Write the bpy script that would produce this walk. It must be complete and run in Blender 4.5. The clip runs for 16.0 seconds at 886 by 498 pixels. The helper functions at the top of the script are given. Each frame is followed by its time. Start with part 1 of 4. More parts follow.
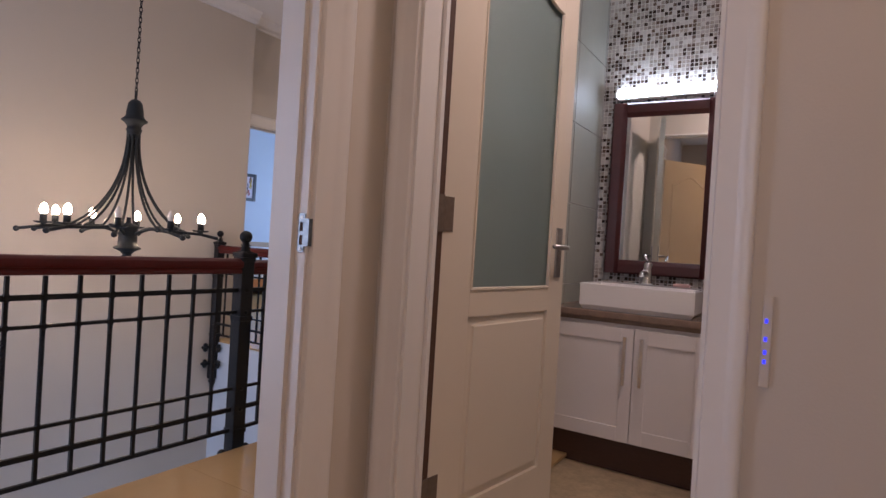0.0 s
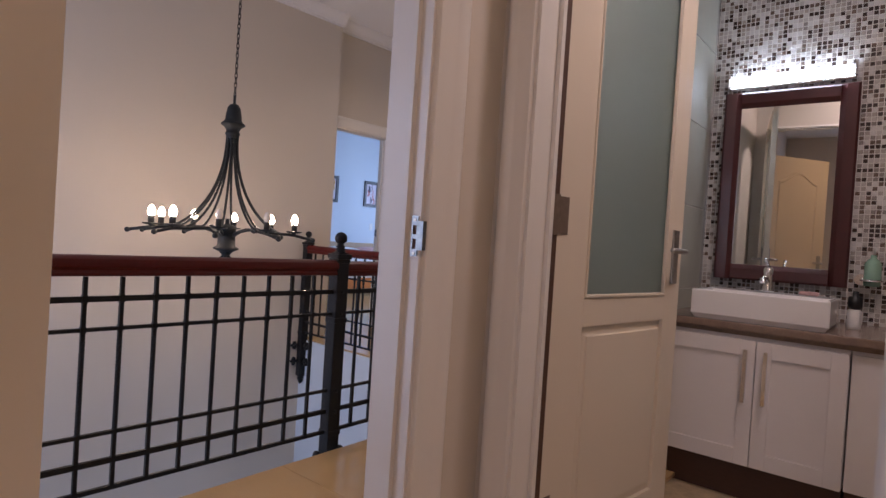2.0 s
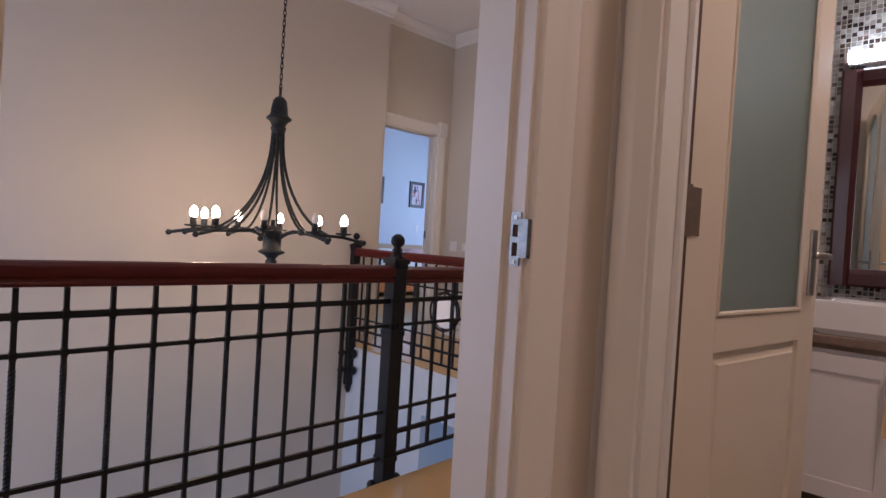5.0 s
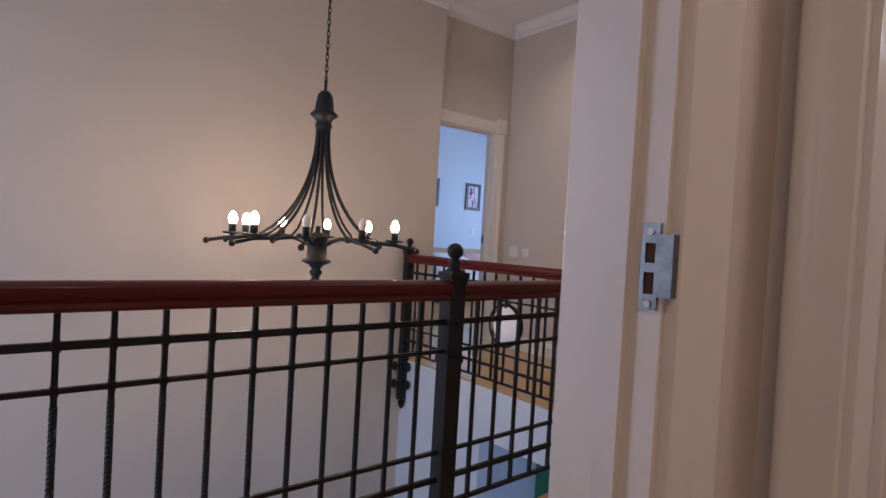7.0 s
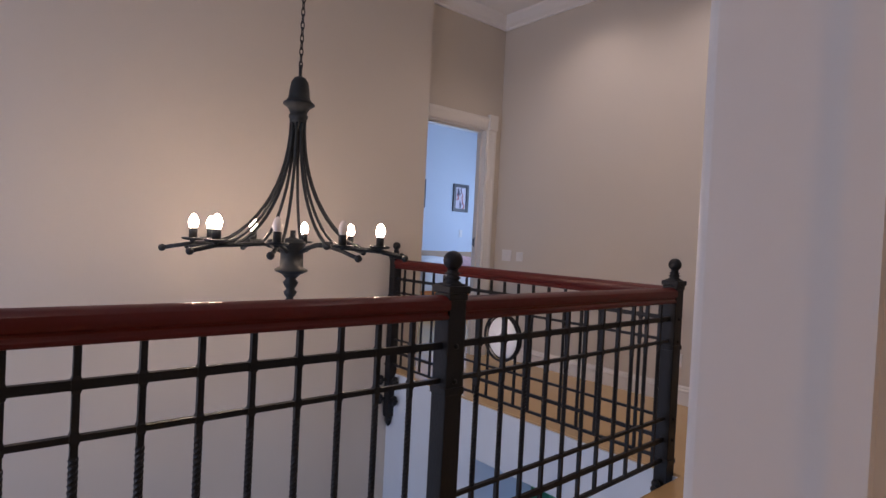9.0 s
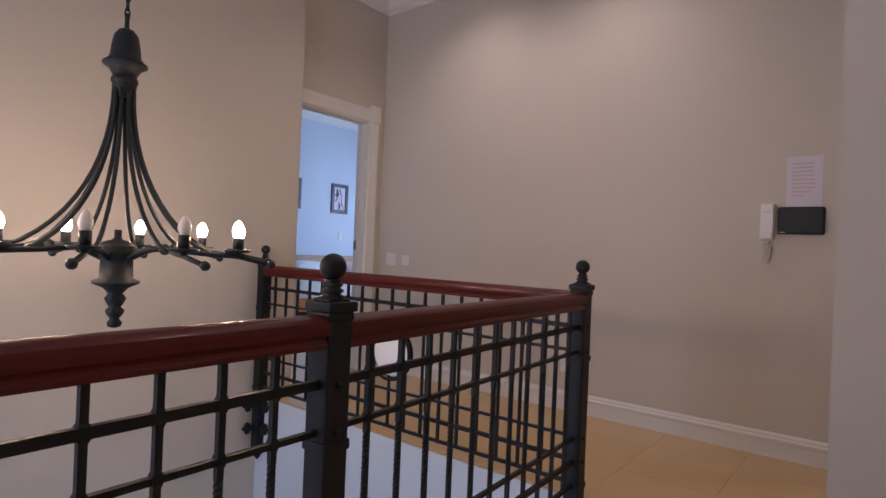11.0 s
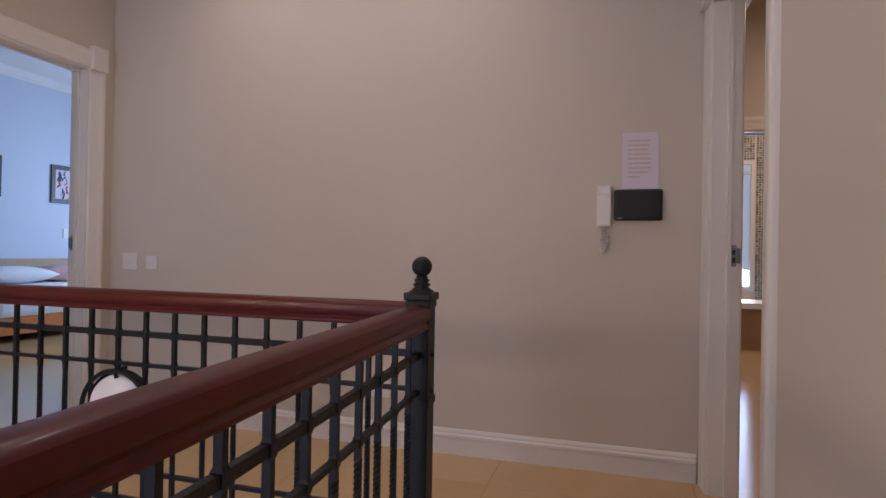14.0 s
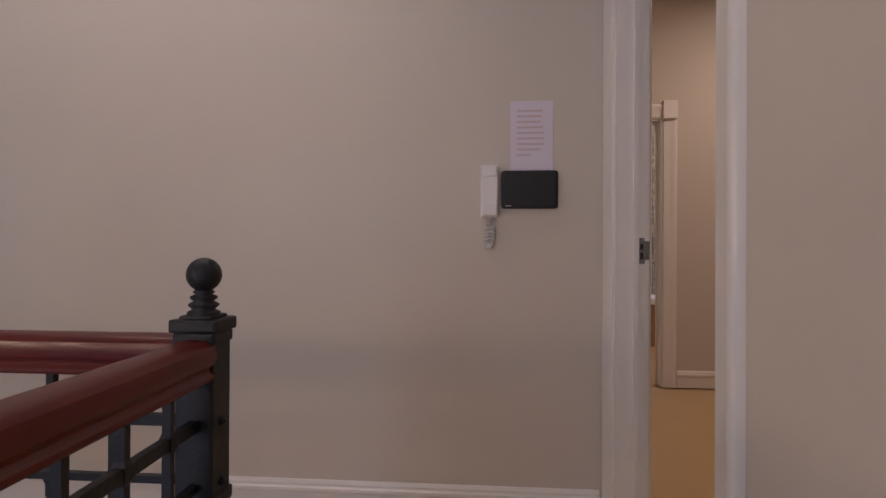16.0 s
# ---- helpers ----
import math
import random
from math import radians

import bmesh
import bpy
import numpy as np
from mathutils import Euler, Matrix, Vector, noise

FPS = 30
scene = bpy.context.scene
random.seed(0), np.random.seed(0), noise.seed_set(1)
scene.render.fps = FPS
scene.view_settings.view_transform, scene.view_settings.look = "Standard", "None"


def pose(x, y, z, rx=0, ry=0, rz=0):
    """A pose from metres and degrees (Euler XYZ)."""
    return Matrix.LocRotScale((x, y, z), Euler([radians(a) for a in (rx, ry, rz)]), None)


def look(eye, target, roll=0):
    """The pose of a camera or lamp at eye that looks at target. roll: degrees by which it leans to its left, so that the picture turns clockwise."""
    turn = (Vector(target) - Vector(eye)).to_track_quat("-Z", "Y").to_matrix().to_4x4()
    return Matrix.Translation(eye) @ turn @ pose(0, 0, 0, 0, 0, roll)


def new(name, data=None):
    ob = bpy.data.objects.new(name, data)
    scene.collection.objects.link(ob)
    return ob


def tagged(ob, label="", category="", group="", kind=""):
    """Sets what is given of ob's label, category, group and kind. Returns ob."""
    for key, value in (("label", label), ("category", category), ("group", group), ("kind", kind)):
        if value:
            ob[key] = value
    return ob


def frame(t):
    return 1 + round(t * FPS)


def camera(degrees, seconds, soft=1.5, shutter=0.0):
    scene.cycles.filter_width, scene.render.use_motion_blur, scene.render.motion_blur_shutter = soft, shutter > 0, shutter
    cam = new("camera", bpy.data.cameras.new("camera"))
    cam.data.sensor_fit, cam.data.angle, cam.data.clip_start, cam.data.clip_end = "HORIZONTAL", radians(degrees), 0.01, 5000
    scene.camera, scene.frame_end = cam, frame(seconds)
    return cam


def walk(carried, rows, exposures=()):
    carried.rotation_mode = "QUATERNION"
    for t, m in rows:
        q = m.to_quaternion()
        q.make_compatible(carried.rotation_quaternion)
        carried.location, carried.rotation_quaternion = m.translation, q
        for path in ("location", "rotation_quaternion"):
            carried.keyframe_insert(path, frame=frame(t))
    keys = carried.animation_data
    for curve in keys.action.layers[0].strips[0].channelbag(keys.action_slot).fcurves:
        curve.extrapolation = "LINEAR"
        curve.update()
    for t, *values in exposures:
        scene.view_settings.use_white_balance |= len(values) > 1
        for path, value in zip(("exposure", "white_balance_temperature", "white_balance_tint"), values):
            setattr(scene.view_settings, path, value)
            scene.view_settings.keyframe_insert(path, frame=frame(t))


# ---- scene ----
cam = camera(75.5, 16.0)
PATH = [
    (0, (0.429, 0.025, 1.006), (-0.713, 1.667, 0.995), 3.5),
    (0.5, (0.399, 0.027, 1.006), (-0.796, 1.63, 0.992), 3.5),
    (1, (0.359, 0.03, 1.011), (-0.887, 1.594, 0.992), 3.6),
    (1.5, (0.321, 0.03, 1.01), (-0.979, 1.549, 0.987), 3.8),
    (2, (0.278, 0.04, 1.01), (-1.063, 1.523, 0.982), 3.7),
    (2.5, (0.241, 0.054, 1.008), (-1.13, 1.51, 0.981), 3.7),
    (3, (0.2, 0.066, 1.005), (-1.191, 1.502, 0.976), 3.8),
    (5.5, (-0.093, 0.264, 1.012), (-1.576, 1.605, 0.977), 3.4),
    (6, (-0.153, 0.338, 1.018), (-1.688, 1.62, 0.982), 3.4),
    (6.5, (-0.22, 0.393, 1.027), (-1.783, 1.64, 0.99), 3.3),
    (7, (-0.325, 0.427, 1.035), (-1.896, 1.665, 0.998), 3.3),
    (7.5, (-0.414, 0.455, 1.037), (-1.985, 1.693, 1.005), 3.4),
    (8, (-0.479, 0.48, 1.04), (-2.034, 1.738, 1.013), 3.4),
    (8.2, (-0.512, 0.499, 1.043), (-2.062, 1.763, 1.015), 3.2),
    (10.3, (-0.808, 0.821, 1.05), (-2.276, 2.179, 1.037), 3.0),
    (10.5, (-0.855, 0.842, 1.047), (-2.263, 2.262, 1.041), 2.9),
    (11, (-0.95, 0.901, 1.038), (-2.19, 2.469, 1.042), 2.4),
    (11.5, (-1.063, 1.001, 1.028), (-2.188, 2.654, 1.038), 2.1),
    (12, (-1.163, 1.102, 1.025), (-2.197, 2.814, 1.037), 1.9),
    (12.5, (-1.253, 1.215, 1.03), (-2.196, 2.979, 1.0385), 1.7),
    (13, (-1.353, 1.318, 1.042), (-2.121, 3.165, 1.0565), 1.2),
    (13.5, (-1.426, 1.44, 1.038), (-2.059, 3.337, 1.0495), 1.1),
    (14, (-1.469, 1.603, 1.034), (-2.031, 3.522, 1.0455), 1.0),
    (14.5, (-1.467, 1.759, 1.038), (-1.991, 3.688, 1.039), 0.9),
    (15, (-1.45, 1.884, 1.034), (-1.906, 3.831, 1.0305), 1.1),
    (15.5, (-1.488, 2.051, 1.026), (-1.813, 4.024, 1.031), 0.7),
    (16, (-1.5, 2.231, 1.034), (-1.662, 4.224, 1.0425), 0.3),
]
walk(cam, [(t, look(eye, target, roll)) for t, eye, target, roll in PATH], exposures=[(0, 0.60, 6450, 29), (6, 0.54, 6650, 30), (8, 0.48, 6450, 29), (11, 0.54, 6600, 29), (13.5, 0.58, 6600, 29), (16, 0.57, 6450, 28)])

# ---------------------------------------------------------------- light
world = bpy.data.worlds.new("sky")
scene.world = world
world.use_nodes = True
wn = world.node_tree
sky = wn.nodes.new("ShaderNodeTexSky")
sky.sky_type, sky.sun_disc = "NISHITA", False
sky.sun_elevation, sky.sun_rotation = radians(38), radians(200)
wn.links.new(sky.outputs[0], wn.nodes["Background"].inputs[0])
wn.nodes["Background"].inputs[1].default_value = 0.10


def area(name, at, target, w, h, watts, colour):
    d = bpy.data.lights.new(name, "AREA")
    d.shape, d.size, d.size_y, d.energy, d.color = "RECTANGLE", w, h, watts, colour
    ob = new(name, d)
    ob.matrix_world = HERE[0] @ look(at, target)
    return ob


def spot(name, at, target, watts, colour, angle, blend=0.7, radius=0.03):
    d = bpy.data.lights.new(name, "SPOT")
    d.energy, d.color, d.spot_size, d.spot_blend, d.shadow_soft_size = watts, colour, radians(angle), blend, radius
    ob = new(name, d)
    ob.matrix_world = look(at, target)
    return ob


# the first room and the cloakroom stand slightly askew to the far landing wall
SQUARE = Matrix.Identity(4)
ASKEW = Matrix.Translation((0.159, 0.062, -0.0315)) @ Matrix.Rotation(radians(2.32), 4, "Z") @ Matrix.Scale(1.0315, 4)
RAILWAY = Matrix.Translation((-2.0, 3.2, 0)) @ Matrix.Rotation(radians(2.91), 4, "Z")
HERE = [SQUARE]
DAY = (0.46, 0.69, 1.0)
HALLDAY = (0.55, 0.69, 0.93)
WARM = (1.0, 0.80, 0.60)
AMBER = (1.0, 0.67, 0.36)
area("stair_window_light", (-3.1, -1.50, 1.0), (-3.0, 3, 0.7), 1.6, 2.6, 27, HALLDAY)
# fill through an unseen lower window, added to brighten the void below
area("lower_fill_light", (-3.1, -1.50, -1.9), (-3.1, 3, -2.0), 1.6, 1.6, 10, DAY)
# added fill without a source, brightens the hall under the landing
area("lower_hall_fill_light", (-1.0, 5.0, -1.3), (-4.5, 5.0, -1.8), 1.2, 1.2, 12, DAY)
area("bedroom_window_light", (-6.5, 8.50, 1.6), (-6.8, 4, 1.0), 1.8, 1.4, 48, DAY)
area("ensuite_window_light", (-0.04, 9.30, 1.42), (-0.2, 6, 0.6), 0.40, 1.5, 6, DAY)
# unseen warm fill, added so the olive mosaic isn't dark
area("ensuite_fill_light", (0.6, 8.1, 3.00), (0.6, 8.3, 0), 0.3, 0.3, 14, WARM)
# unseen warm fill added for the passage walls and floor
area("passage_fill_light", (0.6, 5.6, 3.00), (0.6, 5.6, 0), 0.3, 0.3, 13, WARM)
for lx, ly, watts in ((-3.35, 3.86, 15), (-2.35, 3.86, 15), (-1.42, 2.6, 10), (-1.30, 0.8, 7)):
    spot("downlight_beam", (lx, ly, 3.12), (lx, ly, 0), watts, (1.0, 0.91, 0.79), 138, 1.0)
HERE[0] = ASKEW
area("room_window_light", (0.55, -1.98, 1.5), (-0.3, 1.0, 1.0), 1.2, 1.3, 4.5, DAY)
# warm cast of the room; the lamp itself is unseen, placed by brightness
area("room_warm_light", (0.45, 0.05, 2.58), (0.45, 0.05, 0), 0.3, 0.3, 6.3, AMBER)
# added fill to brighten the vanity fronts; the tube lamp is the real source
area("bath_fill_light", (0.1, 1.75, 2.48), (-0.1, 2.0, 0), 0.25, 0.25, 7.5, (1.0, 0.86, 0.77))
HERE[0] = SQUARE

# ---------------------------------------------------------------- materials
MATS = {}


def mat(name, colour, rough=0.5, metal=0.0, vary=0.06, scale=6.0, bump=0.0, bscale=60.0, stretch=(1, 1, 1), coat=0.0, spec=0.5, per=0.0):
    """A surface of one base colour with cloudy variation, fine grain and relief."""
    m = bpy.data.materials.new(name)
    m.use_nodes = True
    nt = m.node_tree
    b = nt.nodes["Principled BSDF"]
    b.inputs["Roughness"].default_value = rough
    b.inputs["Metallic"].default_value = metal
    b.inputs["Coat Weight"].default_value = coat
    b.inputs["Coat Roughness"].default_value = 0.12
    b.inputs["Specular IOR Level"].default_value = spec
    tc = nt.nodes.new("ShaderNodeTexCoord")
    mp = nt.nodes.new("ShaderNodeMapping")
    mp.inputs["Scale"].default_value = stretch
    nt.links.new(tc.outputs["Object"], mp.inputs[0])
    big = nt.nodes.new("ShaderNodeTexNoise")
    big.inputs["Scale"].default_value, big.inputs["Detail"].default_value = scale, 4
    fine = nt.nodes.new("ShaderNodeTexNoise")
    fine.inputs["Scale"].default_value, fine.inputs["Detail"].default_value = bscale, 6
    for n in (big, fine):
        nt.links.new(mp.outputs[0], n.inputs["Vector"])
    mix = nt.nodes.new("ShaderNodeMix")
    mix.data_type = "RGBA"
    mix.inputs["A"].default_value = (*[c * (1 - vary) for c in colour], 1)
    mix.inputs["B"].default_value = (*[min(1, c * (1 + vary)) for c in colour], 1)
    add = nt.nodes.new("ShaderNodeMath")
    add.operation = "MULTIPLY_ADD"
    add.inputs[1].default_value, add.inputs[2].default_value = 0.35, 0.0
    nt.links.new(fine.outputs["Fac"], add.inputs[0])
    sm = nt.nodes.new("ShaderNodeMath")
    sm.operation = "MULTIPLY_ADD"
    sm.inputs[1].default_value = 0.65
    nt.links.new(big.outputs["Fac"], sm.inputs[0])
    nt.links.new(add.outputs[0], sm.inputs[2])
    fac = sm.outputs[0]
    if per:
        oi = nt.nodes.new("ShaderNodeObjectInfo")
        pm = nt.nodes.new("ShaderNodeMath")
        pm.operation = "MULTIPLY_ADD"
        pm.inputs[1].default_value = per
        nt.links.new(oi.outputs["Random"], pm.inputs[0])
        nt.links.new(fac, pm.inputs[2])
        fac = pm.outputs[0]
    nt.links.new(fac, mix.inputs["Factor"])
    nt.links.new(mix.outputs["Result"], b.inputs["Base Color"])
    if bump:
        bp = nt.nodes.new("ShaderNodeBump")
        bp.inputs["Strength"].default_value, bp.inputs["Distance"].default_value = bump, 0.004
        nt.links.new(fine.outputs["Fac"], bp.inputs["Height"])
        nt.links.new(bp.outputs[0], b.inputs["Normal"])
    MATS[name] = m
    return m


def glow(name, colour, strength):
    m = bpy.data.materials.new(name)
    m.use_nodes = True
    b = m.node_tree.nodes["Principled BSDF"]
    b.inputs["Base Color"].default_value = (*colour, 1)
    b.inputs["Emission Color"].default_value = (*colour, 1)
    b.inputs["Emission Strength"].default_value = strength
    return m


WALL = mat("beige_wall_paint", (0.60, 0.55, 0.48), 0.75, vary=0.035, scale=1.3, bump=0.12, bscale=160)
BLUEWALL = mat("pale_bedroom_paint", (0.58, 0.66, 0.74), 0.8, vary=0.03, scale=1.5, bump=0.1, bscale=160)
CEIL = mat("ceiling_paint", (0.78, 0.77, 0.75), 0.85, vary=0.03, scale=1.2, bump=0.1, bscale=140)
WHITE = mat("white_gloss_trim", (0.76, 0.74, 0.70), 0.32, vary=0.03, scale=5, bump=0.04, bscale=40)
DOORP = mat("cream_door_paint", (0.70, 0.62, 0.50), 0.4, vary=0.03, scale=5, bump=0.05, bscale=60)
TILE = mat("cream_floor_tile", (0.58, 0.39, 0.19), 0.13, vary=0.07, scale=3.5, bump=0.02, bscale=30, per=0.25)
GROUT = mat("floor_grout", (0.46, 0.31, 0.16), 0.8, vary=0.1, scale=20)
PALETILE = mat("pale_lower_tile", (0.62, 0.64, 0.66), 0.25, vary=0.06, scale=3, bump=0.02, bscale=30, per=0.2)
IRON = mat("dark_wrought_iron", (0.010, 0.0112, 0.0135), 0.48, metal=0.1, vary=0.35, scale=25, bump=0.3, bscale=120, spec=0.32)
PATINA = mat("patinated_iron", (0.017, 0.022, 0.025), 0.50, metal=0.15, vary=0.55, scale=22, bump=0.35, bscale=140, spec=0.35)
RAILW = mat("polished_mahogany", (0.085, 0.0068, 0.0055), 0.42, vary=0.30, scale=9, bump=0.02, bscale=70, coat=0.10, spec=0.28)
FRAMEW = mat("dark_red_mahogany", (0.060, 0.010, 0.010), 0.35, vary=0.35, scale=12, bump=0.06, bscale=90, coat=0.3)
CHROME = mat("chrome", (0.78, 0.78, 0.80), 0.12, metal=1.0, vary=0.03, scale=20)
NICKEL = mat("brushed_nickel", (0.42, 0.40, 0.37), 0.35, metal=1.0, vary=0.1, scale=60)
STEEL = mat("galvanised_strike_steel", (0.25, 0.285, 0.31), 0.36, metal=1.0, vary=0.7, scale=55, bump=0.1, bscale=200)
BRONZE = mat("brown_hinge_steel", (0.19, 0.145, 0.11), 0.5, metal=0.35, vary=0.3, scale=60)
# brown of the plinths; on the hinge strips it stands in for gap shade
GAP_PLINTH = mat("shaded_gap_and_plinth_wood", (0.085, 0.040, 0.024), 0.6, vary=0.25, scale=30, stretch=(1, 1, 6))
DISC = mat("white_disc_fabric", (0.88, 0.88, 0.88), 0.8, vary=0.02, scale=10)
HOLE = mat("dark_recess", (0.06, 0.025, 0.015), 0.8, vary=0.3, scale=40)
CERAMIC = mat("white_glazed_ceramic", (0.80, 0.79, 0.78), 0.12, vary=0.02, scale=6, coat=0.5)
CABINET = mat("white_cabinet_lacquer", (0.76, 0.72, 0.70), 0.38, vary=0.03, scale=6, bump=0.03, bscale=60)
STONE = mat("brown_stone_counter", (0.24, 0.17, 0.13), 0.22, vary=0.35, scale=30, bump=0.03, bscale=120)
GREYTILE = mat("grey_green_wall_tile", (0.38, 0.38, 0.32), 0.5, vary=0.10, scale=4, bump=0.03, bscale=30, per=0.2)
BATHFLOOR = mat("mottled_bath_floor", (0.46, 0.36, 0.23), 0.45, vary=0.6, scale=16, bump=0.05, bscale=60)
PLASTICW = mat("white_plastic", (0.74, 0.73, 0.71), 0.35, vary=0.02, scale=10)
BLACKP = mat("black_gloss_plastic", (0.005, 0.005, 0.006), 0.5, vary=0.1, scale=10)
PAPER = mat("printed_paper", (0.68, 0.64, 0.72), 0.8, vary=0.02, scale=10)
INK = mat("faded_red_ink", (0.58, 0.47, 0.50), 0.8, vary=0.15, scale=90)
BEDWOOD = mat("light_oak", (0.42, 0.28, 0.17), 0.45, vary=0.2, scale=6, bump=0.08, bscale=50, stretch=(1, 1, 6))
LINEN = mat("white_bed_linen", (0.78, 0.78, 0.78), 0.9, vary=0.05, scale=8, bump=0.3, bscale=50)
PINK = mat("pink_floral_linen", (0.62, 0.38, 0.36), 0.9, vary=0.4, scale=26, bump=0.3, bscale=60)
ORANGE = mat("orange_valance", (0.62, 0.20, 0.05), 0.85, vary=0.15, scale=10, bump=0.3, bscale=60)
GREEN = mat("green_stand_in_paint", (0.04, 0.32, 0.17), 0.5, vary=0.1, scale=8, bump=0.05, bscale=60)
BLACKF = mat("black_picture_frame", (0.015, 0.016, 0.022), 0.4, vary=0.2, scale=30)
SOAP = mat("green_soap_liquid", (0.25, 0.42, 0.32), 0.25, vary=0.1, scale=30)
TUBP = mat("brown_tub_panel", (0.30, 0.19, 0.10), 0.3, vary=0.2, scale=8)
BULB = glow("lit_bulb_glass", (1.0, 0.78, 0.52), 98.0)
BRASS = mat("dull_brass", (0.45, 0.30, 0.10), 0.4, metal=0.9, vary=0.2, scale=60)
LEDBLUE = glow("blue_indicator", (0.02, 0.03, 1.0), 1.2)
DIM = mat("unlit_bulb_glass", (0.85, 0.78, 0.70), 0.2, vary=0.02, scale=10, coat=0.5)
TUBE = glow("fluorescent_tube", (0.66, 0.87, 1.0), 15.0)


def frosted():
    m = bpy.data.materials.new("frosted_glass")
    m.use_nodes = True
    nt = m.node_tree
    b = nt.nodes["Principled BSDF"]
    b.inputs["Base Color"].default_value = (0.30, 0.385, 0.37, 1)
    b.inputs["Roughness"].default_value = 0.42
    b.inputs["Transmission Weight"].default_value = 0.75
    n = nt.nodes.new("ShaderNodeTexNoise")
    n.inputs["Scale"].default_value = 350
    p = nt.nodes.new("ShaderNodeBump")
    p.inputs["Strength"].default_value, p.inputs["Distance"].default_value = 0.15, 0.001
    nt.links.new(n.outputs[0], p.inputs["Height"])
    nt.links.new(p.outputs[0], b.inputs["Normal"])
    return m


def clear(name, colour, rough=0.02):
    m = bpy.data.materials.new(name)
    m.use_nodes = True
    b = m.node_tree.nodes["Principled BSDF"]
    b.inputs["Base Color"].default_value = (*colour, 1)
    b.inputs["Roughness"].default_value = rough
    b.inputs["Transmission Weight"].default_value = 1.0
    return m


FROST = frosted()
PALEFROST = clear("frosted_window_glass", (0.92, 0.96, 1.0), 1.0)
GLASS = clear("window_glass", (0.95, 0.98, 1.0))
MIRROR = mat("mirror_silver", (0.86, 0.87, 0.86), 0.01, metal=1.0, vary=0.0, scale=1)


def mosaic_mat(name, dark, single=False):
    """Small glazed tiles whose shade differs from tile to tile."""
    m = bpy.data.materials.new(name)
    m.use_nodes = True
    nt = m.node_tree
    b = nt.nodes["Principled BSDF"]
    b.inputs["Roughness"].default_value = 0.14
    g = nt.nodes.new("ShaderNodeNewGeometry")
    r = nt.nodes.new("ShaderNodeValToRGB")
    r.color_ramp.interpolation = "CONSTANT"
    shades = dark
    while len(r.color_ramp.elements) < len(shades):
        r.color_ramp.elements.new(0.5)
    for e, (p, c) in zip(r.color_ramp.elements, shades):
        e.position, e.color = p, (*c, 1)
    if single:
        g = nt.nodes.new("ShaderNodeObjectInfo")
    nt.links.new(g.outputs["Random" if single else "Random Per Island"], r.inputs[0])
    nt.links.new(r.outputs[0], b.inputs["Base Color"])
    return m


SHADES = [(0.0, (0.05, 0.034, 0.028)), (0.20, (0.16, 0.115, 0.09)), (0.34, (0.42, 0.38, 0.34)), (0.50, (0.52, 0.49, 0.46)), (0.72, (0.64, 0.62, 0.60)), (0.92, (0.28, 0.25, 0.23))]
MOSAIC = mosaic_mat("grey_brown_mosaic", SHADES)
MOSAIC_ONE = mosaic_mat("grey_brown_mosaic_tile", SHADES, True)
MOSAIC2 = mosaic_mat("olive_mosaic", [(0.0, (0.10, 0.10, 0.07)), (0.3, (0.20, 0.20, 0.15)), (0.6, (0.28, 0.28, 0.22)), (0.85, (0.38, 0.38, 0.33))])
MGROUT = mat("mosaic_grout", (0.70, 0.67, 0.63), 0.85, vary=0.06, scale=40)

# ---------------------------------------------------------------- helpers


def link(name, bm, material, parent=None, label="", smooth=False):
    """smooth: True, or the angle in radians past which an edge stays sharp."""
    me = bpy.data.meshes.new(name)
    bmesh.ops.recalc_face_normals(bm, faces=bm.faces)
    if smooth:
        for f in bm.faces:
            f.smooth = True
    bm.to_mesh(me)
    bm.free()
    if smooth and smooth is not True:
        me.set_sharp_from_angle(angle=smooth)
    me.materials.append(material)
    ob = new(name, me)
    if parent:
        ob.parent = parent
    else:
        ob.matrix_world = HERE[0]
    if label:
        ob["label"] = label
    return ob


def part(name, bm, material, parent, label="", smooth=False):
    return link(name, bm, material, parent, label, smooth)


def thing(name, label, category, group="", at=(0, 0, 0), rz=0.0):
    ob = new(name)
    ob.empty_display_size = 0.1
    ob.matrix_world = HERE[0] @ pose(*at, 0, 0, rz)
    return tagged(ob, label, category, group)


def setting(ob, label, category):
    return tagged(ob, label, category, kind="structure")


def box(bm, x0, y0, z0, x1, y1, z1, bevel=0.0):
    xs, ys, zs = sorted((x0, x1)), sorted((y0, y1)), sorted((z0, z1))
    v = [bm.verts.new((x, y, z)) for x in xs for y in ys for z in zs]
    fs = [bm.faces.new([v[i] for i in q]) for q in ((0, 1, 3, 2), (4, 6, 7, 5), (0, 4, 5, 1), (2, 3, 7, 6), (0, 2, 6, 4), (1, 5, 7, 3))]
    if bevel:
        es = list({e for f in fs for e in f.edges})
        bmesh.ops.bevel(bm, geom=es, offset=bevel, segments=2, affect="EDGES", profile=0.6)
    return bm


def B(*a, bevel=0.0):
    return box(bmesh.new(), *a, bevel=bevel)


def boxes(*rows, bevel=0.0):
    bm = bmesh.new()
    for r in rows:
        box(bm, *r, bevel=bevel)
    return bm


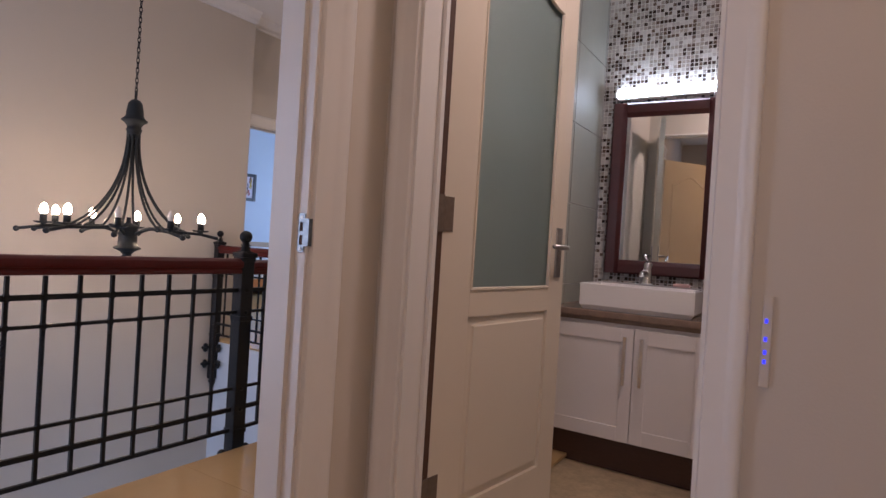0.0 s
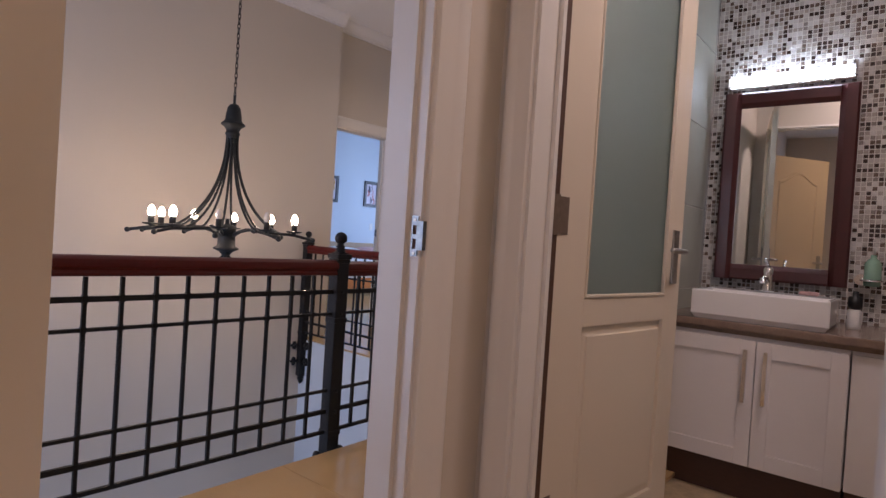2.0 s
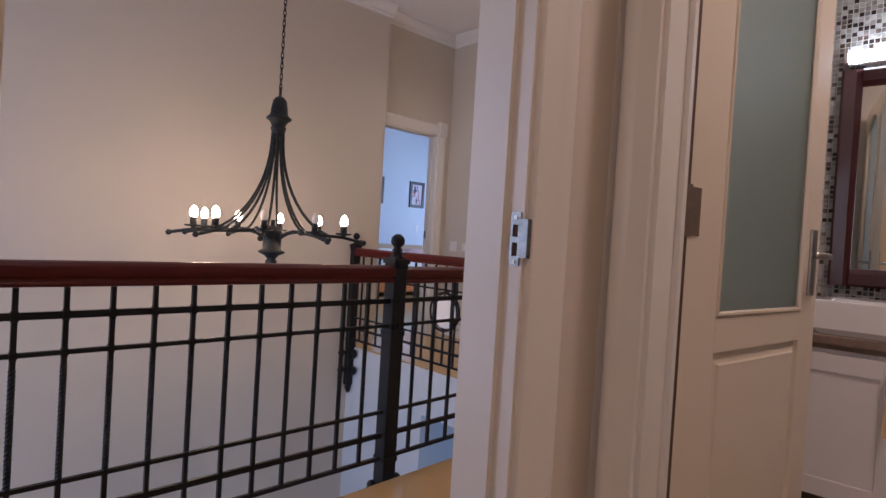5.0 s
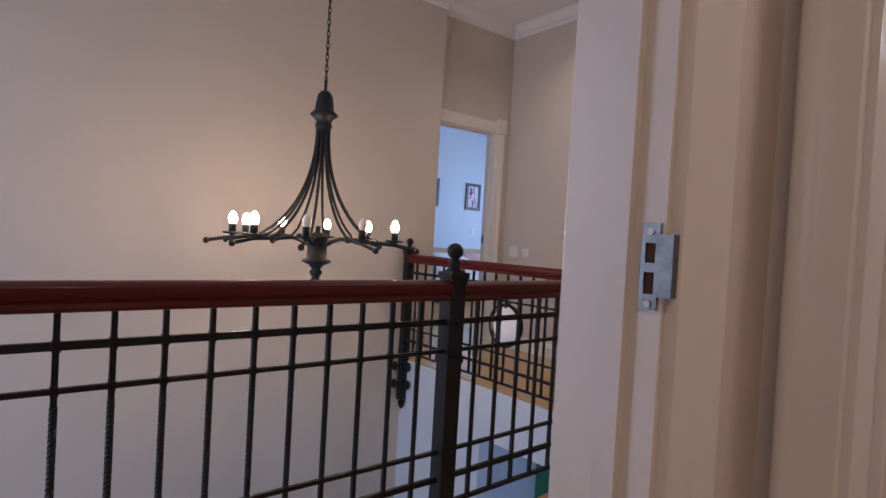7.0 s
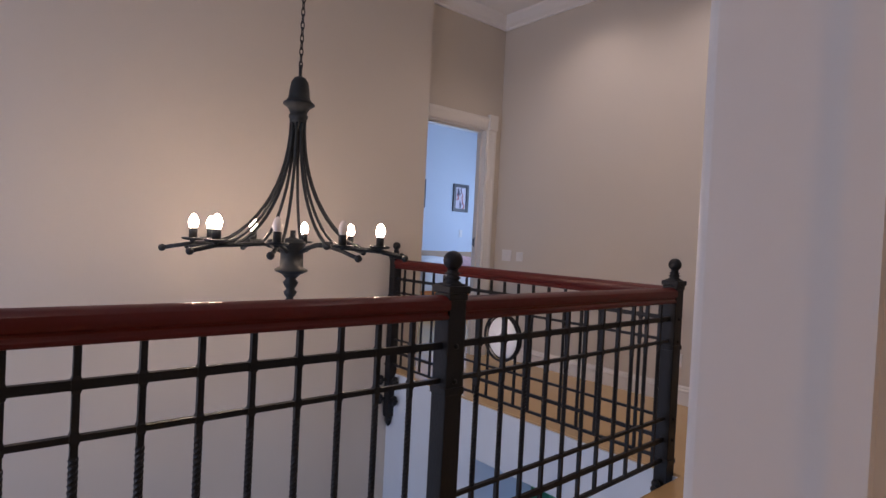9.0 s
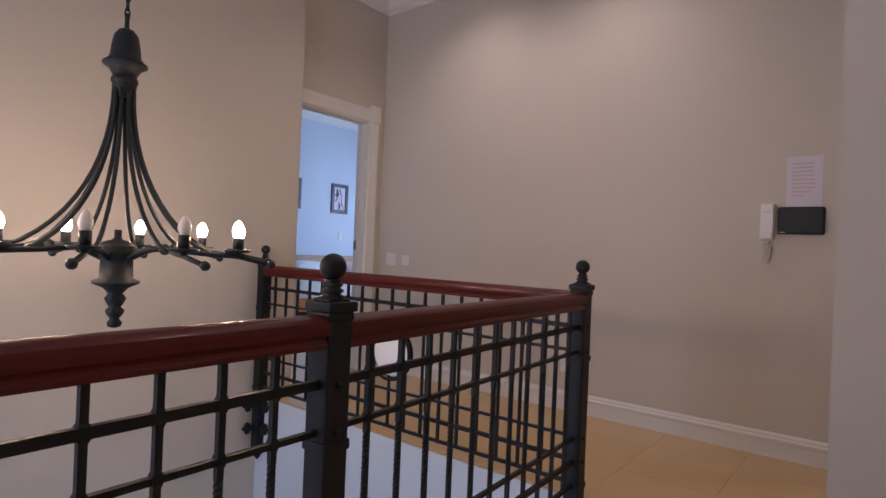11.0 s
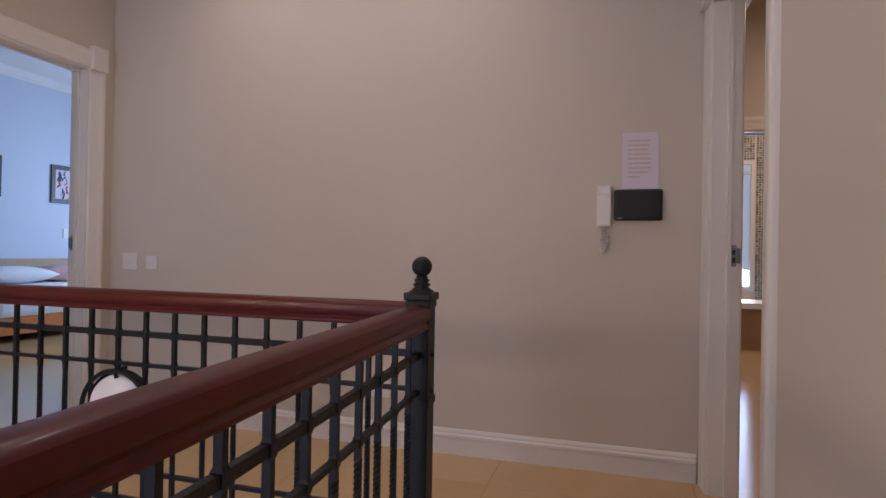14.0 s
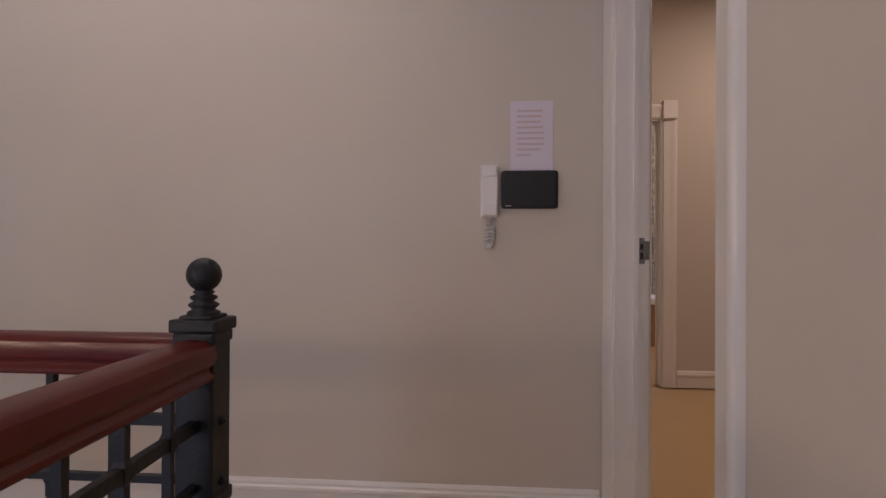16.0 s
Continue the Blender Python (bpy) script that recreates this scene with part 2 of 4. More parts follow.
def lathe(profile, at=(0, 0, 0), n=24, bm=None, axis="z"):
    """Turns (radius, height) pairs round an axis."""
    bm = bm or bmesh.new()
    rings = []
    for r, h in profile:
        ring = []
        for k in range(n):
            a = 2 * math.pi * k / n
            p = (r * math.cos(a), r * math.sin(a), h)
            if axis == "y":
                p = (p[0], p[2], p[1])
            if axis == "x":
                p = (p[2], p[0], p[1])
            ring.append(bm.verts.new((p[0] + at[0], p[1] + at[1], p[2] + at[2])))
        rings.append(ring)
    for a, b in zip(rings, rings[1:]):
        for k in range(n):
            bm.faces.new((a[k], a[(k + 1) % n], b[(k + 1) % n], b[k]))
    bm.faces.new(rings[0])
    bm.faces.new(rings[-1])
    return bm


def tube(points, radius, n=8, bm=None, taper=None):
    """A round bar along a line of points."""
    bm = bm or bmesh.new()
    pts = [Vector(p) for p in points]
    rings = []
    side = None
    for i, p in enumerate(pts):
        d = (pts[min(i + 1, len(pts) - 1)] - pts[max(i - 1, 0)]).normalized()
        if side is None:
            side = d.orthogonal().normalized()
        side = (side - d * side.dot(d)).normalized()
        up = d.cross(side)
        r = radius if taper is None else radius * (1 + (taper - 1) * i / (len(pts) - 1))
        rings.append([bm.verts.new(p + r * (side * math.cos(2 * math.pi * k / n) + up * math.sin(2 * math.pi * k / n))) for k in range(n)])
    for a, b in zip(rings, rings[1:]):
        for k in range(n):
            bm.faces.new((a[k], a[(k + 1) % n], b[(k + 1) % n], b[k]))
    bm.faces.new(rings[0])
    bm.faces.new(rings[-1])
    return bm


def extrude(profile, p0, p1, u, v, bm=None):
    """Sweeps a flat outline of (a, b) pairs, a along u and b along v, from p0 to p1."""
    bm = bm or bmesh.new()
    u, v = Vector(u), Vector(v)
    ends = [[bm.verts.new(Vector(p) + u * a + v * b) for a, b in profile] for p in (p0, p1)]
    n = len(profile)
    for k in range(n):
        bm.faces.new((ends[0][k], ends[0][(k + 1) % n], ends[1][(k + 1) % n], ends[1][k]))
    bm.faces.new(ends[0])
    bm.faces.new(list(reversed(ends[1])))
    return bm


def ball(r, at, bm=None, n=18):
    prof = [(max(0.0004, r * math.sin(math.pi * i / 12)), r * -math.cos(math.pi * i / 12)) for i in range(13)]
    return lathe(prof, at, n, bm)


def wall(name, label, x0, y0, x1, y1, z0, z1, holes=(), material=None):
    """An upright wall block with through openings; holes run (along0, along1, z0, z1) on its longer side."""
    bm = bmesh.new()
    along_y = abs(y1 - y0) > abs(x1 - x0)
    a0, a1 = (y0, y1) if along_y else (x0, x1)
    cuts = sorted({a0, a1, *[h[0] for h in holes], *[h[1] for h in holes]})
    for a, b in zip(cuts, cuts[1:]):
        mid = (a + b) / 2
        spans = [(z0, z1)]
        for h in holes:
            if h[0] < mid < h[1]:
                spans = [s for lo, hi in spans for s in ((lo, min(hi, h[2])), (max(lo, h[3]), hi)) if s[1] - s[0] > 1e-4]
        for lo, hi in spans:
            if along_y:
                box(bm, x0, a, lo, x1, b, hi)
            else:
                box(bm, a, y0, lo, b, y1, hi)
    bmesh.ops.remove_doubles(bm, verts=bm.verts, dist=1e-5)
    bm.verts.index_update()
    twice = {}
    for f in bm.faces:
        twice.setdefault(tuple(sorted(v.index for v in f.verts)), []).append(f)
    bmesh.ops.delete(bm, geom=[f for fs in twice.values() if len(fs) > 1 for f in fs], context="FACES_ONLY")
    return setting(link(name, bm, material or WALL), label, "wall")


CASING = [(0, 0), (0.0, 0.009), (0.004, 0.014), (0.010, 0.015), (0.052, 0.016), (0.060, 0.019), (0.068, 0.0225), (0.078, 0.024), (0.090, 0.024), (0.097, 0.021), (0.100, 0.015), (0.100, 0)]


def casing(name, parent, base, along, out, width, length, material=None):
    """A moulded upright trim; base: its inner foot corner, along: towards its outer edge, out: away from the wall."""
    s = width / 0.100
    bm = extrude([(a * s, b) for a, b in CASING], base, Vector(base) + Vector((0, 0, length)), along, out)
    return part(name, bm, material or WHITE, parent, "", 0.7)


def head_casing(parent, start, run, out, height=0.11, material=None):
    bm = extrude([(a * height / 0.1, b) for a, b in CASING], start, Vector(start) + Vector(run), (0, 0, 1), out)
    return part("head_casing", bm, material or WHITE, parent, "", 0.7)


def strike_plate(at, along, out):
    """A lipped latch plate with two square holes, let into a jamb; along: towards the lip, out: away from the jamb."""
    a, o, z = Vector(along) * 0.72, Vector(out), Vector((0, 0, 0.615))
    p = Vector(at)

    def slab(bm, a0, a1, z0, z1, o0, o1):
        vs = [bm.verts.new(p + a * x + z * y + o * w) for x in (a0, a1) for y in (z0, z1) for w in (o0, o1)]
        for q in ((0, 1, 3, 2), (4, 6, 7, 5), (0, 4, 5, 1), (2, 3, 7, 6), (0, 2, 6, 4), (1, 5, 7, 3)):
            bm.faces.new([vs[i] for i in q])
    t = thing("strike_plate", "galvanised steel lipped strike plate screwed to the white door jamb", "strike plate")
    bm = bmesh.new()
    slab(bm, -0.012, -0.006, -0.075, 0.075, 0, 0.003)
    slab(bm, 0.010, 0.016, -0.075, 0.075, 0, 0.003)
    for z0, z1 in ((-0.075, -0.048), (-0.010, 0.006), (0.040, 0.075)):
        slab(bm, -0.006, 0.010, z0, z1, 0, 0.003)
    slab(bm, 0.016, 0.034, -0.052, 0.056, 0.0, 0.004)
    slab(bm, 0.034, 0.038, -0.052, 0.056, -0.008, 0.004)
    part("plate", bm, STEEL, t)
    for z0, z1 in ((-0.048, -0.010), (0.006, 0.040)):
        bm = bmesh.new()
        slab(bm, -0.006, 0.010, z0, z1, 0.0002, 0.0012)
        part("latch_hole", bm, HOLE, t)
    for zz in (-0.064, 0.060):
        bm = bmesh.new()
        c = p + z * zz + o * 0.003 + a * 0.002
        tube([c, c + o * 0.0015], 0.004, 8, bm)
        part("screw", bm, NICKEL, t)
    return t


# ---------------------------------------------------------------- structure
YI = 4.452        # wall with the entry phone
XV = -4.36       # long wall of the stair void
X2 = -4.47       # recessed wall with the bedroom door
XL1, XR1 = -0.885, -0.76   # wall with the first door, landing side and room side
XL3, XR3 = -1.05, -0.937   # same wall further on, with the third door
YB0, YB1 = 1.22, 1.36     # wall with the cloakroom door
LOW = -2.9
TOP = 3.15
D1, D3, D2, DB = (0.20, 0.95), (3.378, 4.335), (3.46, 4.28), (-0.664, 0.10)
HEAD, HEAD2 = 2.07, 2.10

HERE[0] = ASKEW
wall("wall_east_1", "beige painted wall with the open doorway to the landing", XL1, -1.7, XR1, 2.33, 0, TOP, [(D1[0], D1[1], 0, HEAD)])
wall("wall_bath", "beige wall with the cloakroom doorway", XR1, YB0, 1.9, YB1, 0, TOP, [(DB[0], DB[1], 0, HEAD)])
wall("wall_room_south", "beige back wall of the first room with a window", XR1 - 0.14, -2.16, 1.9, -2.0, 0, 2.7, [(-0.1, 1.2, 0.85, 2.15)])
wall("wall_room_west", "beige side wall of the first room", XR1 - 0.14, -2.0, XR1, -1.7, 0, 2.7)
wall("wall_room_east", "plain beige closing wall of the first room", 1.9, -2.16, 2.04, 3.4, 0, TOP)
setting(link("ceiling_room", B(XR1, -2.0, 2.6, 1.9, YB0, 2.68), CEIL), "white painted ceiling of the first room", "ceiling")
HERE[0] = SQUARE
wall("wall_east_2", "plain beige landing wall", XL3, 2.38, -0.80, 3.19, 0, TOP)
wall("wall_east_3", "beige painted landing wall with a doorway at its end", XL3, 3.19, XR3, YI, 0, TOP, [(D3[0], D3[1], 0, 2.16)])
wall("wall_north", "plain beige landing wall carrying an entry phone and tablet", -4.67, YI, XL3, YI + 0.16, 0, TOP)
wall("wall_north_2", "beige return wall beside the far doorway", XL3, YI, XR3, 6.9, 0, TOP)
wall("wall_west", "tall beige wall of the stair void lit by the chandelier", XV - 0.30, -1.6, XV, 3.497, LOW, TOP)
wall("wall_west_2", "recessed beige wall with the bedroom doorway", X2 - 0.12, 3.50, X2, YI, 0, TOP, [(3.50, D2[1], 0, HEAD2)])
wall("wall_south", "beige stair end wall with a tall window", XV - 0.3, -1.76, -0.70, -1.6, LOW, TOP, [(-3.9, -2.3, -0.3, 2.3), (-3.9, -2.3, -2.7, -1.1)])
wall("wall_lower_south", "plain lower landing wall", -0.86, -1.6, -0.72, 6.4, LOW, -0.342)
wall("wall_lower_north", "pale lower hall wall under the landing", XV - 0.3, 6.4, -0.72, 6.55, LOW, -0.342, material=BLUEWALL)
wall("wall_lower_west", "pale lower hall side wall", XV - 0.3, 3.497, XV - 0.15, 6.4, LOW, -0.342, material=BLUEWALL)
wall("wall_lower_mid", "white lower wall under the landing with a wide opening", XV, 3.225, -0.86, 3.36, LOW, -0.342, [(-3.325, -1.3, LOW, -0.375)], material=BLUEWALL)
setting(link("ceiling", B(-4.7, -1.8, TOP, 3.1, 9.6, TOP + 0.15), CEIL), "white painted ceiling over landing and void", "ceiling")

# slab under the landing, with a white edge towards the void
HERE[0] = RAILWAY
setting(link("landing_slab_1", B(0.085, -4.85, -0.34, 1.30, 0.02, -0.018), BLUEWALL), "white painted edge of the landing slab", "slab")
HERE[0] = SQUARE
setting(link("landing_slab_2", B(X2 - 0.15, 3.222, -0.342, -0.72, YI + 0.16, -0.014), BLUEWALL), "white painted edge of the landing slab", "slab")
setting(link("lower_floor", B(XV - 0.3, -1.76, LOW - 0.1, -0.70, 6.55, LOW), PALETILE), "pale tiled floor of the lower hall", "floor")
# made-up cabinet shape in place of an unidentified green patch below
gd = thing("green_stand_in", "tall green cabinet shape standing in for an unidentified green patch", "cabinet")
part("body", B(XV - 0.149, 5.20, LOW, XV + 0.10, 6.10, -1.25, bevel=0.006), GREEN, gd)
for y0 in (5.215, 5.66):
    d = part("cabinet_door", B(XV + 0.10, y0, LOW + 0.08, XV + 0.118, y0 + 0.425, -1.27, bevel=0.004), GREEN, gd)
    part("knob", ball(0.014, (XV + 0.130, y0 + 0.38 if y0 < 5.5 else y0 + 0.05, -2.0), n=12), NICKEL, d)

# crown moulding
CB = 3.045
CROWN = [(0, 0), (0.018, 0), (0.022, 0.018), (0.05, 0.035), (0.075, 0.065), (0.09, 0.085), (0.095, 0.105), (0, 0.105)]
for k, (p0, p1, out) in enumerate((((XV, -1.6, CB), (XV, 3.497, CB), (1, 0, 0)), ((X2, 3.50, CB), (X2, YI, CB), (1, 0, 0)), ((X2, YI, CB), (XL3, YI, CB), (0, -1, 0)), ((XL3, 2.38, CB), (XL3, YI, CB), (-1, 0, 0)))):
    setting(link("crown_moulding", extrude(CROWN, p0, p1, out, (0, 0, 1)), CEIL), "white moulded plaster cornice", "cornice")

# skirting boards
SKIRT = [(0, 0), (0.016, 0), (0.016, 0.085), (0.022, 0.090), (0.022, 0.102), (0.014, 0.108), (0.014, 0.118), (0.006, 0.130), (0, 0.130)]
for p0, p1, out in (((X2, YI, 0), (XL3 - 0.03, YI, 0), (0, -1, 0)), ((XL3, 2.38, 0), (XL3, D3[0] - 0.115, 0), (-1, 0, 0))):
    setting(link("baseboard", extrude(SKIRT, p0, p1, out, (0, 0, 1)), WHITE), "white moulded skirting board", "skirting")


# doorways: linings, stops and casings
def doorway(label, axis, span, faces, head, shut_side, sides=(True, True), blocks=False, cover=0.105, outer=None):
    """axis 'y': the opening runs along y in a wall between x = faces; shut_side: the face where the door closes."""
    d = setting(new("door_frame"), label, "door frame")
    d.matrix_world = HERE[0]
    f0, f1 = faces
    a0, a1 = span

    def bx(a, b, f, g, z0, z1):
        return B(f, a, z0, g, b, z1) if axis == "y" else B(a, f, z0, b, g, z1)
    t = 0.014
    part("jamb", bx(a0, a0 + t, f0 - 0.002, f1 + 0.002, 0, head - t), WHITE, d)
    part("jamb", bx(a1 - t, a1, f0 - 0.002, f1 + 0.002, 0, head - t), WHITE, d)
    part("head_jamb", bx(a0, a1, f0 - 0.002, f1 + 0.002, head - t, head), WHITE, d)
    if shut_side == 1:
        s0, s1 = f1 - 0.052, f1 - 0.034
    else:
        s0, s1 = f0 + 0.044, f0 + 0.062
    part("stop", bx(a0 + t, a0 + t + 0.012, s0, s1, 0, head - t - 0.012), WHITE, d)
    part("stop", bx(a1 - t - 0.012, a1 - t, s0, s1, 0, head - t - 0.012), WHITE, d)
    part("stop", bx(a0 + t, a1 - t, s0, s1, head - t - 0.012, head - t), WHITE, d)
    for face, sign, want in ((f0, -1, sides[0]), (f1, 1, sides[1])):
        if not want:
            continue
        out = (sign, 0, 0) if axis == "y" else (0, sign, 0)
        al = (0, 1, 0) if axis == "y" else (1, 0, 0)
        w1 = cover if outer is None else outer - a1
        for a, w, sg in ((a0 + 0.004, cover, -1), (a1 - 0.004, w1, 1)):
            base = (face, a, 0) if axis == "y" else (a, face, 0)
            casing("casing", d, base, [sg * c for c in al], out, w, head - 0.004)
        h0 = (face, a0 - cover, head - 0.004) if axis == "y" else (a0 - cover, face, head - 0.004)
        run = [c * (a1 - a0 + cover + w1) for c in al]
        head_casing(d, h0, run, out)
        if blocks:
            for a, w in ((a0 - cover - 0.008, cover + 0.012), (a1 - 0.008, w1)):
                lo, hi = (face, face + sign * 0.040)
                bm = bx(a, a + w, min(lo, hi), max(lo, hi), head - 0.008, head + 0.128)
                part("corner_block", bm, WHITE, d)
    return d


HERE[0] = ASKEW
setting(link("baseboard", extrude(SKIRT, (XL1, D1[1] + 0.105, 0), (XL1, 2.33, 0), (-1, 0, 0), (0, 0, 1)), WHITE), "white moulded skirting board", "skirting")
setting(link("baseboard", extrude(SKIRT, (XR1, D1[1] + 0.105, 0), (XR1, YB0, 0), (1, 0, 0), (0, 0, 1)), WHITE), "white moulded skirting board", "skirting")
doorway("white door frame of the first room's doorway", "y", D1, (XL1, XR1), HEAD, 1)
doorway("white door frame of the cloakroom doorway", "x", DB, (YB0, YB1), HEAD, 1, sides=(True, False), cover=0.075)
# dark strip on the jamb draws the shade of the hinge gap
setting(link("trim", B(DB[0] + 0.0135, YB1 - 0.027, 0.0, DB[0] + 0.0158, YB1 + 0.003, HEAD - 0.016), GAP_PLINTH), "dark brown strip standing in for the shaded hinge gap and its bare wood", "trim")
strike_plate((-0.7735, D1[1] - 0.0142, 1.017), (1, 0, 0), (0, -1, 0))
HERE[0] = SQUARE
doorway("white door frame of the far landing doorway", "y", D3, (XL3, XR3), 2.16, 1, blocks=True, outer=YI - 0.002)
doorway("white door frame of the bedroom doorway", "y", D2, (X2 - 0.12, X2), HEAD2, 0, sides=(True, True), blocks=True, outer=YI - 0.07)
strike_plate((-0.961, D3[1] - 0.0142, 1.04), (1, 0, 0), (0, -1, 0))
strike_plate((X2 - 0.09, D2[1] - 0.0142, 1.05), (-1, 0, 0), (0, -1, 0))

# ---------------------------------------------------------------- cloakroom
YM = 3.25
XS = -0.806
HERE[0] = ASKEW
wall("wall_bath_side", "plastered wall behind the grey tiles", -0.90 + 0.02, YB1, XS, YM, 0, 2.6)
setting(link("ceiling_bath", B(XS, YB1, 2.5, 1.9, YM, 2.58), CEIL), "white painted cloakroom ceiling", "ceiling")
wall("wall_mosaic_back", "plastered wall behind the mosaic", -0.86, YM + 0.014, 1.9, YM + 0.15, 0, TOP)
setting(link("floor_bath", B(XS, YB1, -0.02, 1.9, YM + 0.014, 0.0), BATHFLOOR), "mottled beige stone cloakroom floor", "floor")


def mosaic(name, parent_name, label, x0, x1, z0, z1, y, pitch, material, grout, singly=None):
    w = setting(link(parent_name, B(x0, y + 0.008, z0, x1, y + 0.012, z1), grout), label, "wall tiling")
    nx, nz = int((x1 - x0) / pitch), int((z1 - z0) / pitch)
    g = pitch * 0.085
    verts, faces = [], []
    tile_mesh = None
    if singly:
        e = pitch * 0.06
        lo, hi = g, pitch - g
        tile_mesh = bpy.data.meshes.new(name)
        base = [(lo, 0.008, lo), (hi, 0.008, lo), (hi, 0.008, hi), (lo, 0.008, hi), (lo + e, 0.004, lo + e), (hi - e, 0.004, lo + e), (hi - e, 0.004, hi - e), (lo + e, 0.004, hi - e)]
        tile_mesh.from_pydata(base, [], [(4, 5, 6, 7)] + [(q, (q + 1) % 4, 4 + (q + 1) % 4, 4 + q) for q in range(4)])
        tile_mesh.materials.append(singly[4])
    for i in range(nx):
        for j in range(nz):
            if singly and singly[0] <= x0 + i * pitch < singly[1] and singly[2] <= z0 + j * pitch < singly[3]:
                o = new(name, tile_mesh)
                o.parent = w
                o.matrix_local = Matrix.Translation((x0 + i * pitch, y + random.uniform(-0.0006, 0.0006), z0 + j * pitch))
                continue
            a, b = x0 + i * pitch + g, x0 + (i + 1) * pitch - g
            c, d = z0 + j * pitch + g, z0 + (j + 1) * pitch - g
            dy = random.uniform(-0.0006, 0.0006)
            k = len(verts)
            e = pitch * 0.06
            verts += [(a, y + 0.008, c), (b, y + 0.008, c), (b, y + 0.008, d), (a, y + 0.008, d)]
            verts += [(a + e, y + 0.004 + dy, c + e), (b - e, y + 0.004 + dy, c + e), (b - e, y + 0.004 + dy, d - e), (a + e, y + 0.004 + dy, d - e)]
            faces += [(k + 4, k + 5, k + 6, k + 7)] + [(k + q, k + (q + 1) % 4, k + 4 + (q + 1) % 4, k + 4 + q) for q in range(4)]
    me = bpy.data.meshes.new(name)
    me.from_pydata(verts, [], faces)
    me.materials.append(material)
    ob = new(name, me)
    ob.parent = w
    tagged(ob, kind="stuff")
    return w


mosaic("mosaic_tile", "wall_mosaic", "grey, cream and brown glass mosaic wall above the basin", XS, 1.0, 0.70, 2.5, YM, 0.0215, MOSAIC, MGROUT, (-0.25, 0.45, 1.78, 1.98, MOSAIC_ONE))

# large tiles on the cloakroom side wall
bt = setting(link("wall_bath_tiling", B(XS, YB1 + 0.12, 0.0, XS + 0.006, YM, 2.5), MGROUT), "grey-green glazed wall tiles beside the basin", "wall tiling")
for i in range(4):
    for j in range(6):
        y0, z0 = YB1 + 0.12 + i * 0.442, 0.01 + j * 0.42
        if y0 > YM - 0.1:
            continue
        part("tile", B(XS + 0.006, y0 + 0.002, z0, XS + 0.012, min(y0 + 0.438, YM - 0.002), min(z0 + 0.416, 2.5), bevel=0.0015), GREYTILE, bt)
setting(link("tile_trim", B(XS + 0.012, YM - 0.012, 0.72, XS + 0.022, YM - 0.002, 2.5), CHROME), "slim metal tile trim in the corner", "tile trim")


def shaker_front(parent, x0, x1, z0, z1, y):
    d = part("cabinet_door", boxes((x0, y - 0.012, z0, x1, y, z1)), CABINET, parent)
    for r in ((x0, z0, x0 + 0.055, z1), (x1 - 0.055, z0, x1, z1), (x0 + 0.055, z0, x1 - 0.055, z0 + 0.065), (x0 + 0.055, z1 - 0.065, x1 - 0.055, z1)):
        part("frame_rail", B(r[0], y - 0.020, r[1], r[2], y - 0.0115, r[3], bevel=0.002), CABINET, d)
    return d


XC0, XC1 = -0.793, 0.58
van = thing("vanity_cabinet", "white vanity cabinet with two panelled doors on a dark plinth", "cabinet")
part("body", B(-0.790, 2.622, 0.164, -0.065, YM, 0.698), CABINET, van)
part("plinth", B(-0.786, 2.680, 0.0, -0.069, YM - 0.01, 0.164), GAP_PLINTH, van, "dark brown recessed plinth")
dl = shaker_front(van, -0.788, -0.380, 0.165, 0.682, 2.62)
dr = shaker_front(van, -0.376, -0.067, 0.165, 0.682, 2.62)
for d, x in ((dl, -0.412), (dr, -0.338)):
    bm = extrude([(-0.009, 0), (-0.007, 0.005), (0.007, 0.005), (0.009, 0), (0.007, -0.003), (-0.007, -0.003)], (x, 2.575, 0.429), (x, 2.575, 0.646), (1, 0, 0), (0, -1, 0))
    for z in (0.452, 0.624):
        tube([(x, 2.600, z), (x, 2.576, z)], 0.006, 8, bm)
    part("handle", bm, CHROME, d, "polished flat strap handle")
side = thing("vanity_side_unit", "white side unit beside the vanity", "cabinet")
part("body", B(-0.06, 2.635, 0.164, 0.562, YM, 0.698), CABINET, side)
part("plinth", B(-0.058, 2.680, 0.0, 0.56, YM - 0.01, 0.164), GAP_PLINTH, side)
part("cabinet_door", B(-0.058, 2.618, 0.165, 0.246, 2.634, 0.682, bevel=0.002), CABINET, side)
part("cabinet_door", B(0.25, 2.618, 0.165, 0.56, 2.634, 0.682, bevel=0.002), CABINET, side)
ct = link("countertop", B(XC0, 2.585, 0.717, XC1, YM, 0.750, bevel=0.006), STONE)
tagged(ct, "brown polished stone vanity top", "countertop")
setting(link("counter_upstand", B(XC0, 2.612, 0.698, XC1, YM, 0.717), STONE), "recessed strip under the vanity top", "trim")


